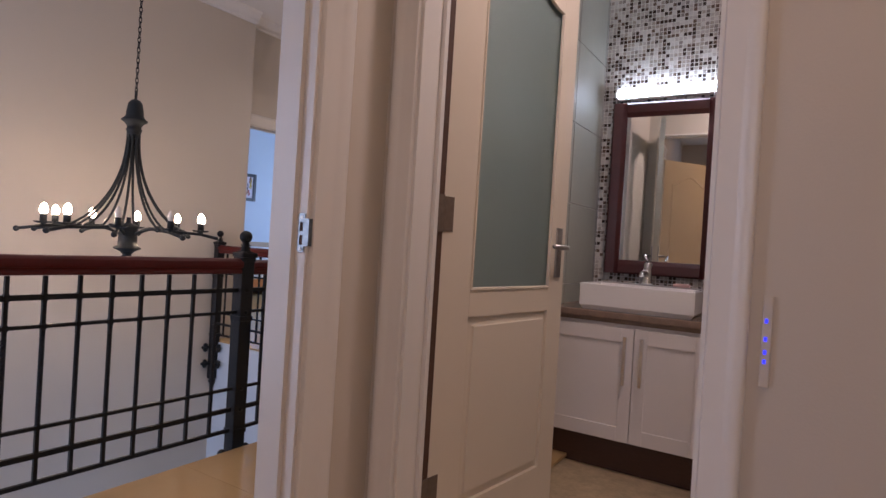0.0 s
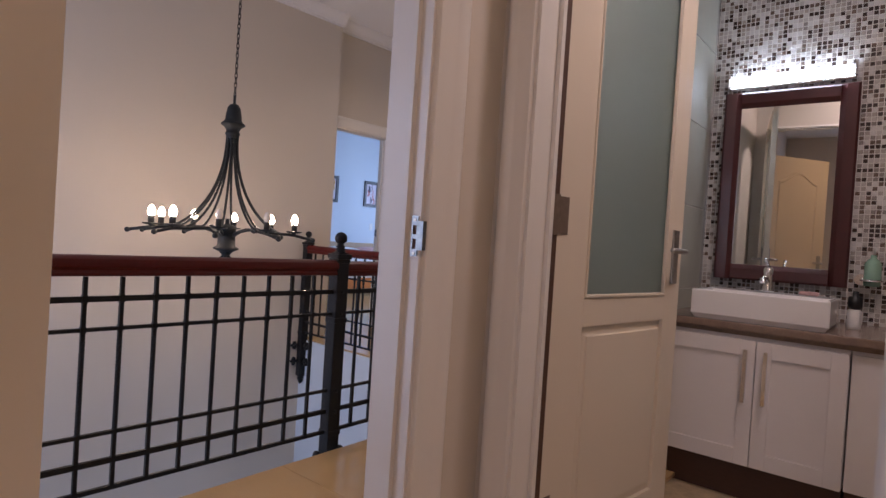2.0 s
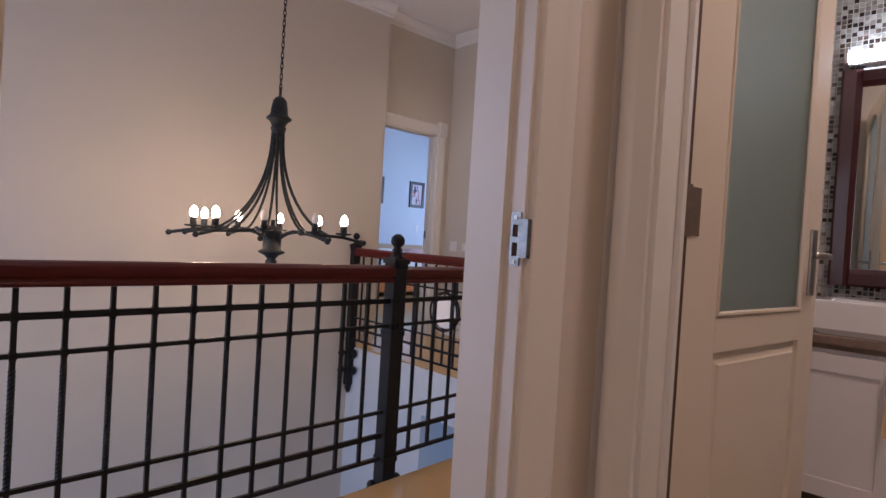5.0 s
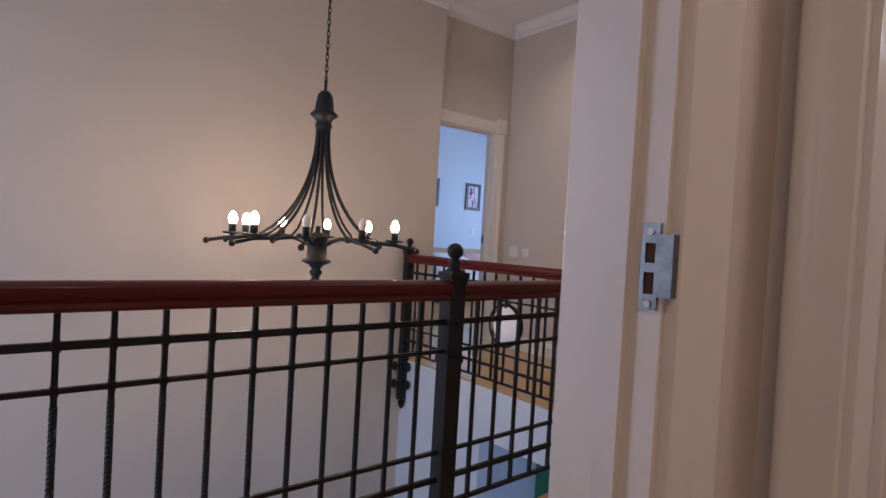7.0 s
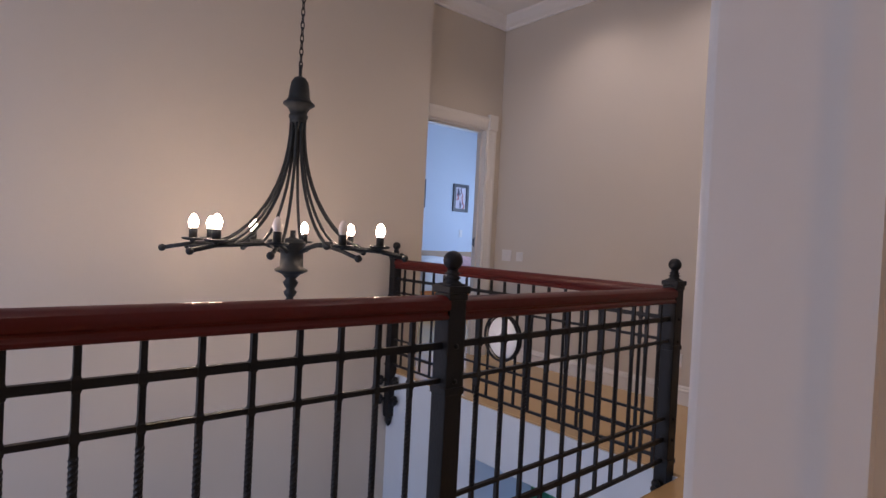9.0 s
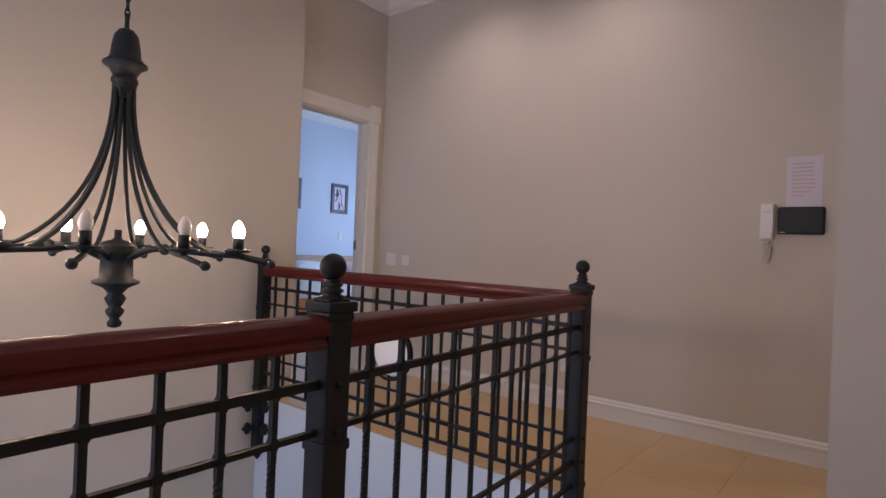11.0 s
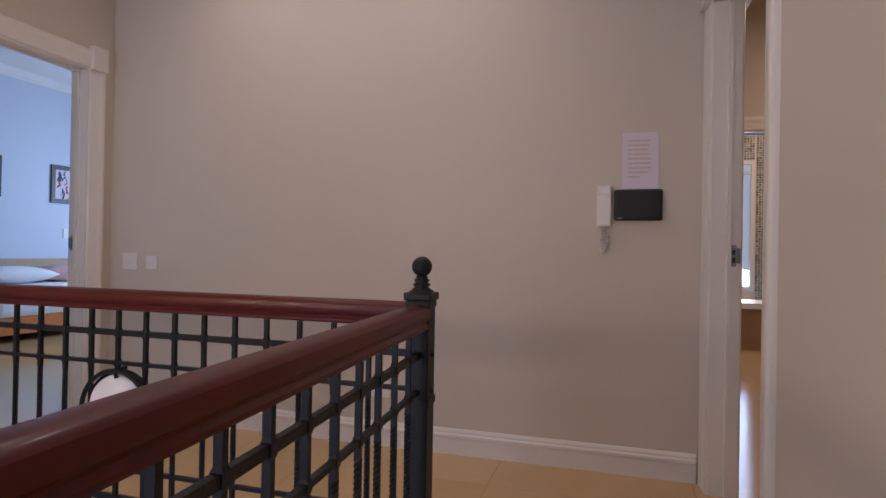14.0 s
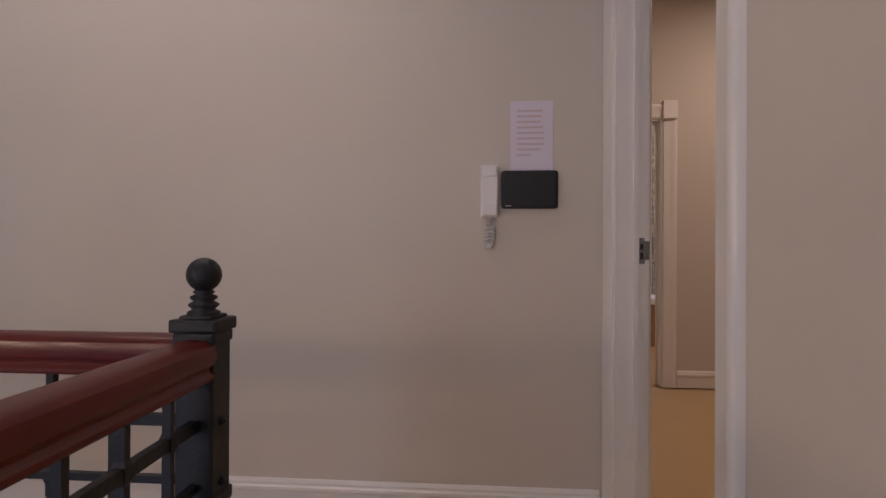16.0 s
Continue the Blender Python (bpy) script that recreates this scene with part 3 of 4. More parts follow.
def basin():
    t = thing("vessel_basin", "white rectangular ceramic vessel basin on the stone top", "basin")
    x0, x1, y0, y1, z0, z1 = -0.649, -0.138, 2.615, 2.995, 0.750, 0.873
    bm = bmesh.new()
    loops = []
    for inset, z in ((0.014, z0), (0.0, z0 + 0.02), (0.0, z1), (0.012, z1 + 0.002), (0.02, z1 - 0.004), (0.05, z0 + 0.045), (0.10, z0 + 0.035)):
        yb = 0.09 if inset >= 0.02 else 0
        loops.append([bm.verts.new(p) for p in ((x0 + inset, y0 + inset, z), (x1 - inset, y0 + inset, z), (x1 - inset, y1 - inset - yb, z), (x0 + inset, y1 - inset - yb, z))])
    for a, b in zip(loops, loops[1:]):
        for k in range(4):
            bm.faces.new((a[k], a[(k + 1) % 4], b[(k + 1) % 4], b[k]))
    bm.faces.new(loops[0])
    bm.faces.new(loops[-1])
    bmesh.ops.bevel(bm, geom=[e for e in bm.edges if abs(e.verts[0].co.z - e.verts[1].co.z) > 0.001 or e.verts[0].co.z > z1 - 0.001], offset=0.007, segments=3, affect="EDGES", profile=0.6)
    part("bowl", bm, CERAMIC, t)
    part("drain", lathe([(0.022, 0), (0.022, 0.004), (0.016, 0.006), (0.002, 0.006)], (-0.40, 2.76, z0 + 0.034)), CHROME, t)
    return t


basin()
tap = thing("basin_mixer_tap", "chrome single-lever mixer tap on the basin", "tap", at=(-0.415, 2.945, 0.874))
part("tap_body", lathe([(0.027, 0), (0.027, 0.008), (0.022, 0.014), (0.019, 0.080), (0.021, 0.087), (0.021, 0.104), (0.014, 0.113), (0.002, 0.115)]), CHROME, tap, smooth=True)
part("spout", tube([(0, -0.005, 0.045), (0, -0.06, 0.065), (0, -0.115, 0.056), (0, -0.120, 0.040)], 0.012, 10), CHROME, tap, smooth=True)
part("lever", tube([(0, 0, 0.112), (0, -0.035, 0.128), (0, -0.080, 0.147)], 0.007, 8), CHROME, tap, smooth=True)
tagged(link("soap_bar", B(-0.29, 2.93, 0.874, -0.215, 2.975, 0.890, bevel=0.007), PINK), "small pink soap bar on the basin rim", "soap")

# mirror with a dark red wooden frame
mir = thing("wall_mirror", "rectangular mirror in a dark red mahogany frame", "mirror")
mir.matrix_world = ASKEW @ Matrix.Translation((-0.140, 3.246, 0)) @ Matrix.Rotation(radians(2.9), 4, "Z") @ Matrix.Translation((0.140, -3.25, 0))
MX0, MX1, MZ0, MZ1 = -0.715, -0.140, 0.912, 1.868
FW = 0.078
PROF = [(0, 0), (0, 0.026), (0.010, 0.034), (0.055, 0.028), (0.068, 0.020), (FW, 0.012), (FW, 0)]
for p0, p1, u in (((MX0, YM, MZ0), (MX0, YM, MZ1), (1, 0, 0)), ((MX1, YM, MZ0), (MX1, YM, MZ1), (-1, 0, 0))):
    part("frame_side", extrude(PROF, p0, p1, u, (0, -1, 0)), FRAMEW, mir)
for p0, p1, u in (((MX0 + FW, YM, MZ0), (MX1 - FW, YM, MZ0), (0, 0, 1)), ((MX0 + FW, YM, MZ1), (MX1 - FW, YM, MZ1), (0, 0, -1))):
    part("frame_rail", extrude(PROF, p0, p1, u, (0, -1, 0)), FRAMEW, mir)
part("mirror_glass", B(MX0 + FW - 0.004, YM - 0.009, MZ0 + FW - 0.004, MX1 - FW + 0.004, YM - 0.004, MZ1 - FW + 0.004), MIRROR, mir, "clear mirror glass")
lamp = thing("mirror_lamp", "lit white tube lamp above the mirror", "lamp")
part("lamp_base", B(-0.700, YM - 0.032, 1.890, -0.160, YM, 1.905, bevel=0.003), CHROME, lamp)
part("lamp_tube", lathe([(0.010, -0.258), (0.019, -0.254), (0.019, 0.254), (0.010, 0.258)], (-0.430, YM - 0.058, 1.928), 16, axis="x"), TUBE, lamp, smooth=True)
for x in (-0.703, -0.165):
    part("lamp_holder", B(x, YM - 0.082, 1.893, x + 0.012, YM, 1.962, bevel=0.003), CHROME, lamp)
holder = thing("soap_holder", "chrome wall ring holding a green soap bottle", "soap holder")
part("arm", tube([(-0.09, YM, 0.955), (-0.09, YM - 0.06, 0.955)], 0.009, 10), CHROME, holder)
part("rosette", lathe([(0.026, 0), (0.026, 0.006), (0.014, 0.010)], (-0.09, YM - 0.012, 0.955), 18, axis="y"), CHROME, holder)
part("ring", tube([(-0.045 + 0.042 * math.cos(a * math.pi / 8), YM - 0.075 + 0.042 * math.sin(a * math.pi / 8), 0.955) for a in range(17)], 0.005, 8), CHROME, holder)
part("bottle", lathe([(0.030, 0), (0.032, 0.01), (0.032, 0.10), (0.022, 0.118), (0.012, 0.124), (0.012, 0.14)], (-0.045, YM - 0.075, 0.93)), SOAP, holder, "green liquid soap bottle", True)
part("pump", tube([(-0.045, YM - 0.075, 1.07), (-0.045, YM - 0.075, 1.10), (-0.045, YM - 0.115, 1.10)], 0.005, 8), PLASTICW, holder)
bott = thing("lotion_bottle", "black and clear lotion bottle on the stone top", "bottle")
part("bottle_body", lathe([(0.024, 0), (0.026, 0.005), (0.026, 0.075), (0.018, 0.085)], (-0.085, 2.95, 0.750)), PLASTICW, bott, "", True)
part("bottle_cap", lathe([(0.020, 0.084), (0.026, 0.095), (0.026, 0.135), (0.012, 0.14), (0.010, 0.16)], (-0.085, 2.95, 0.750)), BLACKP, bott, "black cap", True)


panel = thing("touch_switch", "slim beige touch switch with four blue lights on the wall", "switch")
part("plate", B(0.193, YB0 - 0.008, 0.772, 0.211, YB0, 0.948, bevel=0.003), WALL, panel)
for z in (0.900, 0.865, 0.840, 0.822):
    part("indicator", B(0.198, YB0 - 0.0095, z - 0.004, 0.203, YB0 - 0.0075, z + 0.004), LEDBLUE, panel, "small blue indicator light")


# ---------------------------------------------------------------- doors
def arch_outline(w, z0, z1, rise, x0):
    """A panel outline with an eyebrow top."""
    pts = [(x0, z0), (x0 + w, z0), (x0 + w, z1 - rise)]
    n = 14
    for k in range(1, n):
        s = k / n
        pts.append((x0 + w * (1 - s), z1 - rise + rise * (0.5 - 0.5 * math.cos(2 * math.pi * s))))
    pts.append((x0, z1 - rise))
    return pts


def ring_moulding(outline, width, y0, y1, bm=None):
    """A raised bead round an outline in the x-z plane."""
    bm = bm or bmesh.new()
    c = Vector((sum(p[0] for p in outline) / len(outline), sum(p[1] for p in outline) / len(outline)))
    loops = []
    for s, y in ((0, y0), (0.25, y1), (0.75, y1), (1.0, y0)):
        loop = []
        for k, p in enumerate(outline):
            a, b = Vector(outline[k - 1]), Vector(outline[(k + 1) % len(outline)])
            q = Vector(p)
            n1 = Vector((-(q - a).y, (q - a).x)).normalized()
            n2 = Vector((-(b - q).y, (b - q).x)).normalized()
            n = (n1 + n2) / max(0.3, 1 + n1.dot(n2))
            r = q + n * (width * s)
            loop.append(bm.verts.new((r.x, y, r.y)))
        loops.append(loop)
    n = len(outline)
    for a, b in zip(loops, loops[1:]):
        for k in range(n):
            bm.faces.new((a[k], a[(k + 1) % n], b[(k + 1) % n], b[k]))
    return bm


def lever_handle(parent, x, z, y, side, material, facing=-1):
    """A long back plate with a lever; side: the way the lever points along x."""
    h = part("door_handle", B(x - 0.020, y, z - 0.115, x + 0.020, y + facing * 0.008, z + 0.075, bevel=0.003), material, parent, "brushed metal lever handle")
    part("lever", tube([(x, y, z), (x, y + facing * 0.045, z), (x + side * 0.02, y + facing * 0.052, z), (x + side * 0.115, y + facing * 0.050, z + 0.002)], 0.009, 10), material, h, "", True)
    return h


def glass_door():
    """The leaf lies along +x from its hinge edge, 40 mm thick."""
    L, H, T = 0.757, 2.035, 0.036
    t = thing("door_bathroom", "cream panelled door with a frosted glass pane, standing open", "door", at=(-0.686, YB1 + 0.018, 0.006), rz=90 - 7.5)
    S, E = 0.152, L - 0.108
    part("stile", B(0, -T, 0, S, 0, H, bevel=0.002), DOORP, t)
    part("stile", B(E, -T, 0, L, 0, H, bevel=0.002), DOORP, t)
    part("bottom_rail", B(S, -T, 0, E, 0, 0.180), DOORP, t)
    part("lock_rail", B(S, -T, 0.780, E, 0, 0.862), DOORP, t)
    # top rail with an arched underside
    bm = bmesh.new()
    n = 16
    xs = [S + (E - S) * k / n for k in range(n + 1)]
    zs = [1.915 + 0.055 * (0.5 - 0.5 * math.cos(2 * math.pi * k / n)) for k in range(n + 1)]
    for k in range(n):
        v = [bm.verts.new(p) for p in ((xs[k], -T, zs[k]), (xs[k + 1], -T, zs[k + 1]), (xs[k + 1], -T, H), (xs[k], -T, H), (xs[k], 0, zs[k]), (xs[k + 1], 0, zs[k + 1]), (xs[k + 1], 0, H), (xs[k], 0, H))]
        for q in ((0, 1, 2, 3), (7, 6, 5, 4), (0, 4, 5, 1), (3, 2, 6, 7)):
            bm.faces.new([v[i] for i in q])
    bmesh.ops.remove_doubles(bm, verts=bm.verts, dist=1e-5)
    part("top_rail", bm, DOORP, t)
    out = arch_outline(E - S, 0.862, 1.970, 0.055, S)
    for y0, y1 in ((-T + 0.006, -T - 0.004), (-0.006, 0.004)):
        part("glazing_bead", ring_moulding(out, 0.012, y0, y1), DOORP, t)
    pane = part("pane", B(S - 0.004, -T / 2 - 0.003, 0.856, E + 0.004, -T / 2 + 0.003, 1.968), FROST, t, "frosted greenish glass pane")
    pane.visible_shadow = False
    # sunk panel whose bevelled border rises to a raised field
    bm = bmesh.new()
    for y_edge, y_field in ((-T + 0.013, -T + 0.001), (-0.013, -0.001)):
        rings = []
        for inset, y in ((-0.002, y_edge), (0.006, y_edge), (0.030, (y_edge + y_field) / 2), (0.033, y_field), (0.036, y_field)):
            rings.append([bm.verts.new(p) for p in ((S + inset, y, 0.180 + inset), (E - inset, y, 0.180 + inset), (E - inset, y, 0.780 - inset), (S + inset, y, 0.780 - inset))])
        for a, b in zip(rings, rings[1:]):
            for k in range(4):
                bm.faces.new((a[k], a[(k + 1) % 4], b[(k + 1) % 4], b[k]))
        bm.faces.new(rings[-1])
    part("panel", bm, DOORP, t)
    for s in (-1, 1):
        lever_handle(t, L - 0.058, 1.02, -T if s < 0 else 0, -1, NICKEL, s)
    # gap shade beside the leaf, put in as a dark strip
    part("bare_edge", B(-0.0105, -T - 0.0005, 0.0, -0.0004, -T + 0.020, 2.03), GAP_PLINTH, t, "dark brown strip for the shaded gap and bare wood at the hinge edge")
    for z in (0.26, 1.095, 1.80):
        h = part("hinge", B(-0.004, -0.0195, z - 0.055, -0.0005, -0.002, z + 0.055), BRONZE, t, "worn brown steel butt hinge")
        part("knuckle", tube([(-0.006, -T - 0.001, z - 0.055), (-0.006, -T - 0.001, z + 0.055)], 0.006, 10), BRONZE, h, "", True)
        part("leaf_plate", B(0.001, -T - 0.0035, z - 0.052, 0.044, -T - 0.0004, z + 0.052), BRONZE, h)
        part("jamb_plate", B(-0.056, -0.048, z - 0.055, -0.010, -0.0425, z + 0.055), BRONZE, h)
    return t


glass_door()


def arched_door(name, label, at, rz, L):
    H, T = 2.035, 0.040
    t = thing(name, label, "door", at=at, rz=rz)
    part("leaf", B(0, -T, 0, L, 0, H, bevel=0.002), DOORP, t)
    for y0, y1 in ((-T, -T - 0.007), (0, 0.007)):
        part("upper_panel_bead", ring_moulding(arch_outline(L - 0.23, 0.80, 1.90, 0.10, 0.115), 0.030, y0, y1), DOORP, t)
        part("lower_panel_bead", ring_moulding([(0.115, 0.20), (L - 0.115, 0.20), (L - 0.115, 0.66), (0.115, 0.66)], 0.030, y0, y1), DOORP, t)
    for s in (-1, 1):
        lever_handle(t, L - 0.055, 1.02, -T if s < 0 else 0, -1, NICKEL, s)
    for z in (0.25, 1.05, 1.80):
        part("hinge", tube([(-0.004, -T - 0.002, z - 0.05), (-0.004, -T - 0.002, z + 0.05)], 0.0065, 10), BRONZE, t)
    return t


arched_door("door_room", "cream door with arched panels, swung wide open into the room", (XR1 + 0.022, D1[0] + 0.018, 0.006), 90 - 140, 0.72)
HERE[0] = SQUARE


# ---------------------------------------------------------------- railing
XA, YC = -2.0, 3.2
X1, Y1 = -1.926, 1.746
RAIL_HALF = [(0.022, 0.815), (0.029, 0.8165), (0.032, 0.821), (0.032, 0.827), (0.0285, 0.831), (0.0265, 0.836), (0.0285, 0.841), (0.034, 0.846), (0.0365, 0.854), (0.0365, 0.863), (0.034, 0.874), (0.028, 0.881), (0.018, 0.8855), (0.006, 0.887)]
RAILP = [(-a, b) for a, b in RAIL_HALF] + [(a, b) for a, b in reversed(RAIL_HALF)]
BARS = ((0.735, 0.010, 0.007), (0.630, 0.0065, 0.007), (0.263, 0.0065, 0.007), (0.163, 0.010, 0.007), (0.064, 0.008, 0.007))


def baluster_mesh():
    """A square bar, twisted along its middle."""
    bm = bmesh.new()
    h = 0.0068
    zs, tw = [0.064, 0.270], [0, 0]
    n = 112
    for k in range(n + 1):
        zs.append(0.270 + (0.595 - 0.270) * k / n)
        tw.append(k / n * 13.0 * math.pi)
    zs += [0.616, 0.622, 0.638, 0.644, 0.718, 0.725, 0.745, 0.752, 0.812]
    tw += [13.0 * math.pi] * 9
    knots = {0.622: 0.0090, 0.638: 0.0090, 0.725: 0.0095, 0.745: 0.0095}
    rings = []
    for z, a in zip(zs, tw):
        h = knots.get(z, 0.0068)
        c, s = math.cos(a), math.sin(a)
        rings.append([bm.verts.new((c * x - s * y, s * x + c * y, z)) for x, y in ((-h, -h), (h, -h), (h, h), (-h, h))])
    for a, b in zip(rings, rings[1:]):
        for k in range(4):
            bm.faces.new((a[k], a[(k + 1) % 4], b[(k + 1) % 4], b[k]))
    bm.faces.new(rings[0])
    bm.faces.new(rings[-1])
    bmesh.ops.recalc_face_normals(bm, faces=bm.faces)
    me = bpy.data.meshes.new("baluster")
    bm.to_mesh(me)
    bm.free()
    me.materials.append(IRON)
    return me


BAL = baluster_mesh()
railing = thing("landing_railing", "wrought iron railing with a polished mahogany handrail round the stair void", "railing")


def run(p0, p1, spots, ends, drop=0.0):
    """One straight bay between two posts; spots: distances of its balusters from p0; drop: how far its handrail sits lower."""
    a, b = Vector((*p0, 0)), Vector((*p1, 0))
    d = (b - a).normalized()
    side = Vector((-d.y, d.x, 0))
    q0, q1 = a + d * ends[0], b - d * ends[1]
    bm = extrude([(u, v - drop) for u, v in RAILP], q0, q1, side, (0, 0, 1))
    part("handrail", bm, RAILW, railing, "polished red mahogany handrail", 0.45)
    for z, hz, hw in BARS:
        bm = extrude([(-hw, z - hz), (hw, z - hz), (hw, z + hz), (-hw, z + hz)], q0, q1, side, (0, 0, 1))
        part("rail_bar", bm, IRON, railing)
    for s in spots:
        o = new("baluster", BAL)
        o.parent = railing
        o.matrix_local = Matrix.Translation(a + d * s) @ Matrix.Rotation(math.atan2(d.y, d.x), 4, "Z")


def post(x, y, foot):
    p = part("post", lathe([(0.036, foot), (0.040, foot + 0.01)], (x, y, 0), 4), IRON, railing, "dark wrought iron post with a ball finial")
    hs = 0.0335
    part("shaft", B(x - hs, y - hs, foot + 0.03, x + hs, y + hs, 0.878, bevel=0.004), IRON, p)
    part("cap", boxes((x - 0.042, y - 0.042, 0.893, x + 0.042, y + 0.042, 0.916), (x - 0.037, y - 0.037, 0.872, x + 0.037, y + 0.037, 0.893), (x - 0.030, y - 0.030, 0.914, x + 0.030, y + 0.030, 0.922), bevel=0.005), IRON, p)
    part("finial_neck", lathe([(0.028, 0.918), (0.028, 0.926), (0.019, 0.931), (0.026, 0.937), (0.026, 0.940), (0.017, 0.945), (0.023, 0.950), (0.023, 0.953), (0.015, 0.957), (0.019, 0.961), (0.012, 0.966)], (x, y, 0), 20), IRON, p, "", True)
    part("finial_ball", ball(0.0300, (x, y, 0.991), n=28), IRON, p, "", True)
    for z in (0.06, 0.60):
        part("collar", boxes((x - 0.0375, y - 0.0375, z - 0.012, x + 0.0375, y + 0.0375, z + 0.012), bevel=0.004), IRON, p)
    for z in (0.163, 0.263, 0.63, 0.735):
        for dx, dy in ((0.0345, 0), (0, 0.0345), (0, -0.0345)):
            part("rivet", ball(0.008, (x + dx, y + dy, z), n=10), IRON, p, "", True)
    for z in (0.69, 0.765):
        part("bolt", ball(0.009, (x - 0.0335, y - 0.006, z), n=10), BRASS, p, "dull brass bolt head", True)
    return p


def fleur(parent, x, y, z, dx, dy):
    """A wrought side lug with two scrolled lobes."""
    bm = bmesh.new()
    tube([(x, y, z), (x + dx * 0.062, y + dy * 0.062, z)], 0.015, 8, bm)
    for k in (-1, 1):
        ball(0.020, (x + dx * 0.066, y + dy * 0.066, z + k * 0.020), bm, 12)
    ball(0.014, (x + dx * 0.086, y + dy * 0.086, z), bm, 12)
    part("fixing_lug", bm, IRON, parent)


XE = X1 + 0.02 * (Y1 + 1.6)
XP = XV + 0.062
run((XE, -1.6), (X1, Y1), [2.268 + 0.117 * k for k in range(-19, 9)], (0.0, 0.03))
run((X1, Y1), (XA, YC), [0.131 + 0.1205 * k for k in range(11)], (0.03, 0.03), 0.005)
run((XA, YC), (XP, YC), [0.046 + 0.118 * k for k in range(1, 20)], (0.03, 0.03))
P1 = post(X1, Y1, -0.38)
P2 = post(XA, YC, -0.38)
P3 = post(XP, YC, -0.38)
for z in (-0.06, -0.21):
    fleur(P3, XP, YC, z, 1.2, -0.1)
    fleur(P3, XP, YC, z, -0.3, -1.1)
    fleur(P1, X1, Y1, z, 0, 1)
    fleur(P1, X1, Y1, z, 0, -1)
    fleur(P2, XA, YC, z, 0, -1)
for p, x, y in ((P1, X1, Y1), (P2, XA, YC), (P3, XP, YC)):
    part("foot_drop", lathe([(0.030, -0.36), (0.022, -0.385), (0.026, -0.395), (0.012, -0.42), (0.002, -0.43)], (x, y, 0), 14), IRON, p, "", True)


# round white plate in a double iron hoop, clipped to the void side of the far bay
MX, MY, MZ = -3.07, YC - 0.032, 0.472
plate = part("medallion", lathe([(0.0005, -0.008), (0.120, -0.007), (0.127, 0), (0.120, 0.007), (0.0005, 0.008)], (MX, MY, MZ), 40, axis="y"), DISC, railing, "plain white round plate in a double iron hoop", True)
for yy, rr in ((-0.016, 0.142), (0.014, 0.136)):
    part("hoop", tube([(MX + rr * math.cos(a * math.pi / 20), MY + yy, MZ + rr * math.sin(a * math.pi / 20)) for a in range(41)], 0.008, 8), IRON, plate, "dark iron hoop", True)
for a in (0.5, 1.5):
    c, sn = math.cos(a * math.pi), math.sin(a * math.pi)
    part("clip", tube([(MX + 0.118 * c, MY - 0.010, MZ + 0.118 * sn), (MX + 0.145 * c, MY - 0.018, MZ + 0.145 * sn), (MX + 0.145 * c, MY + 0.030, MZ + 0.145 * sn)], 0.007, 8), IRON, plate, "", True)


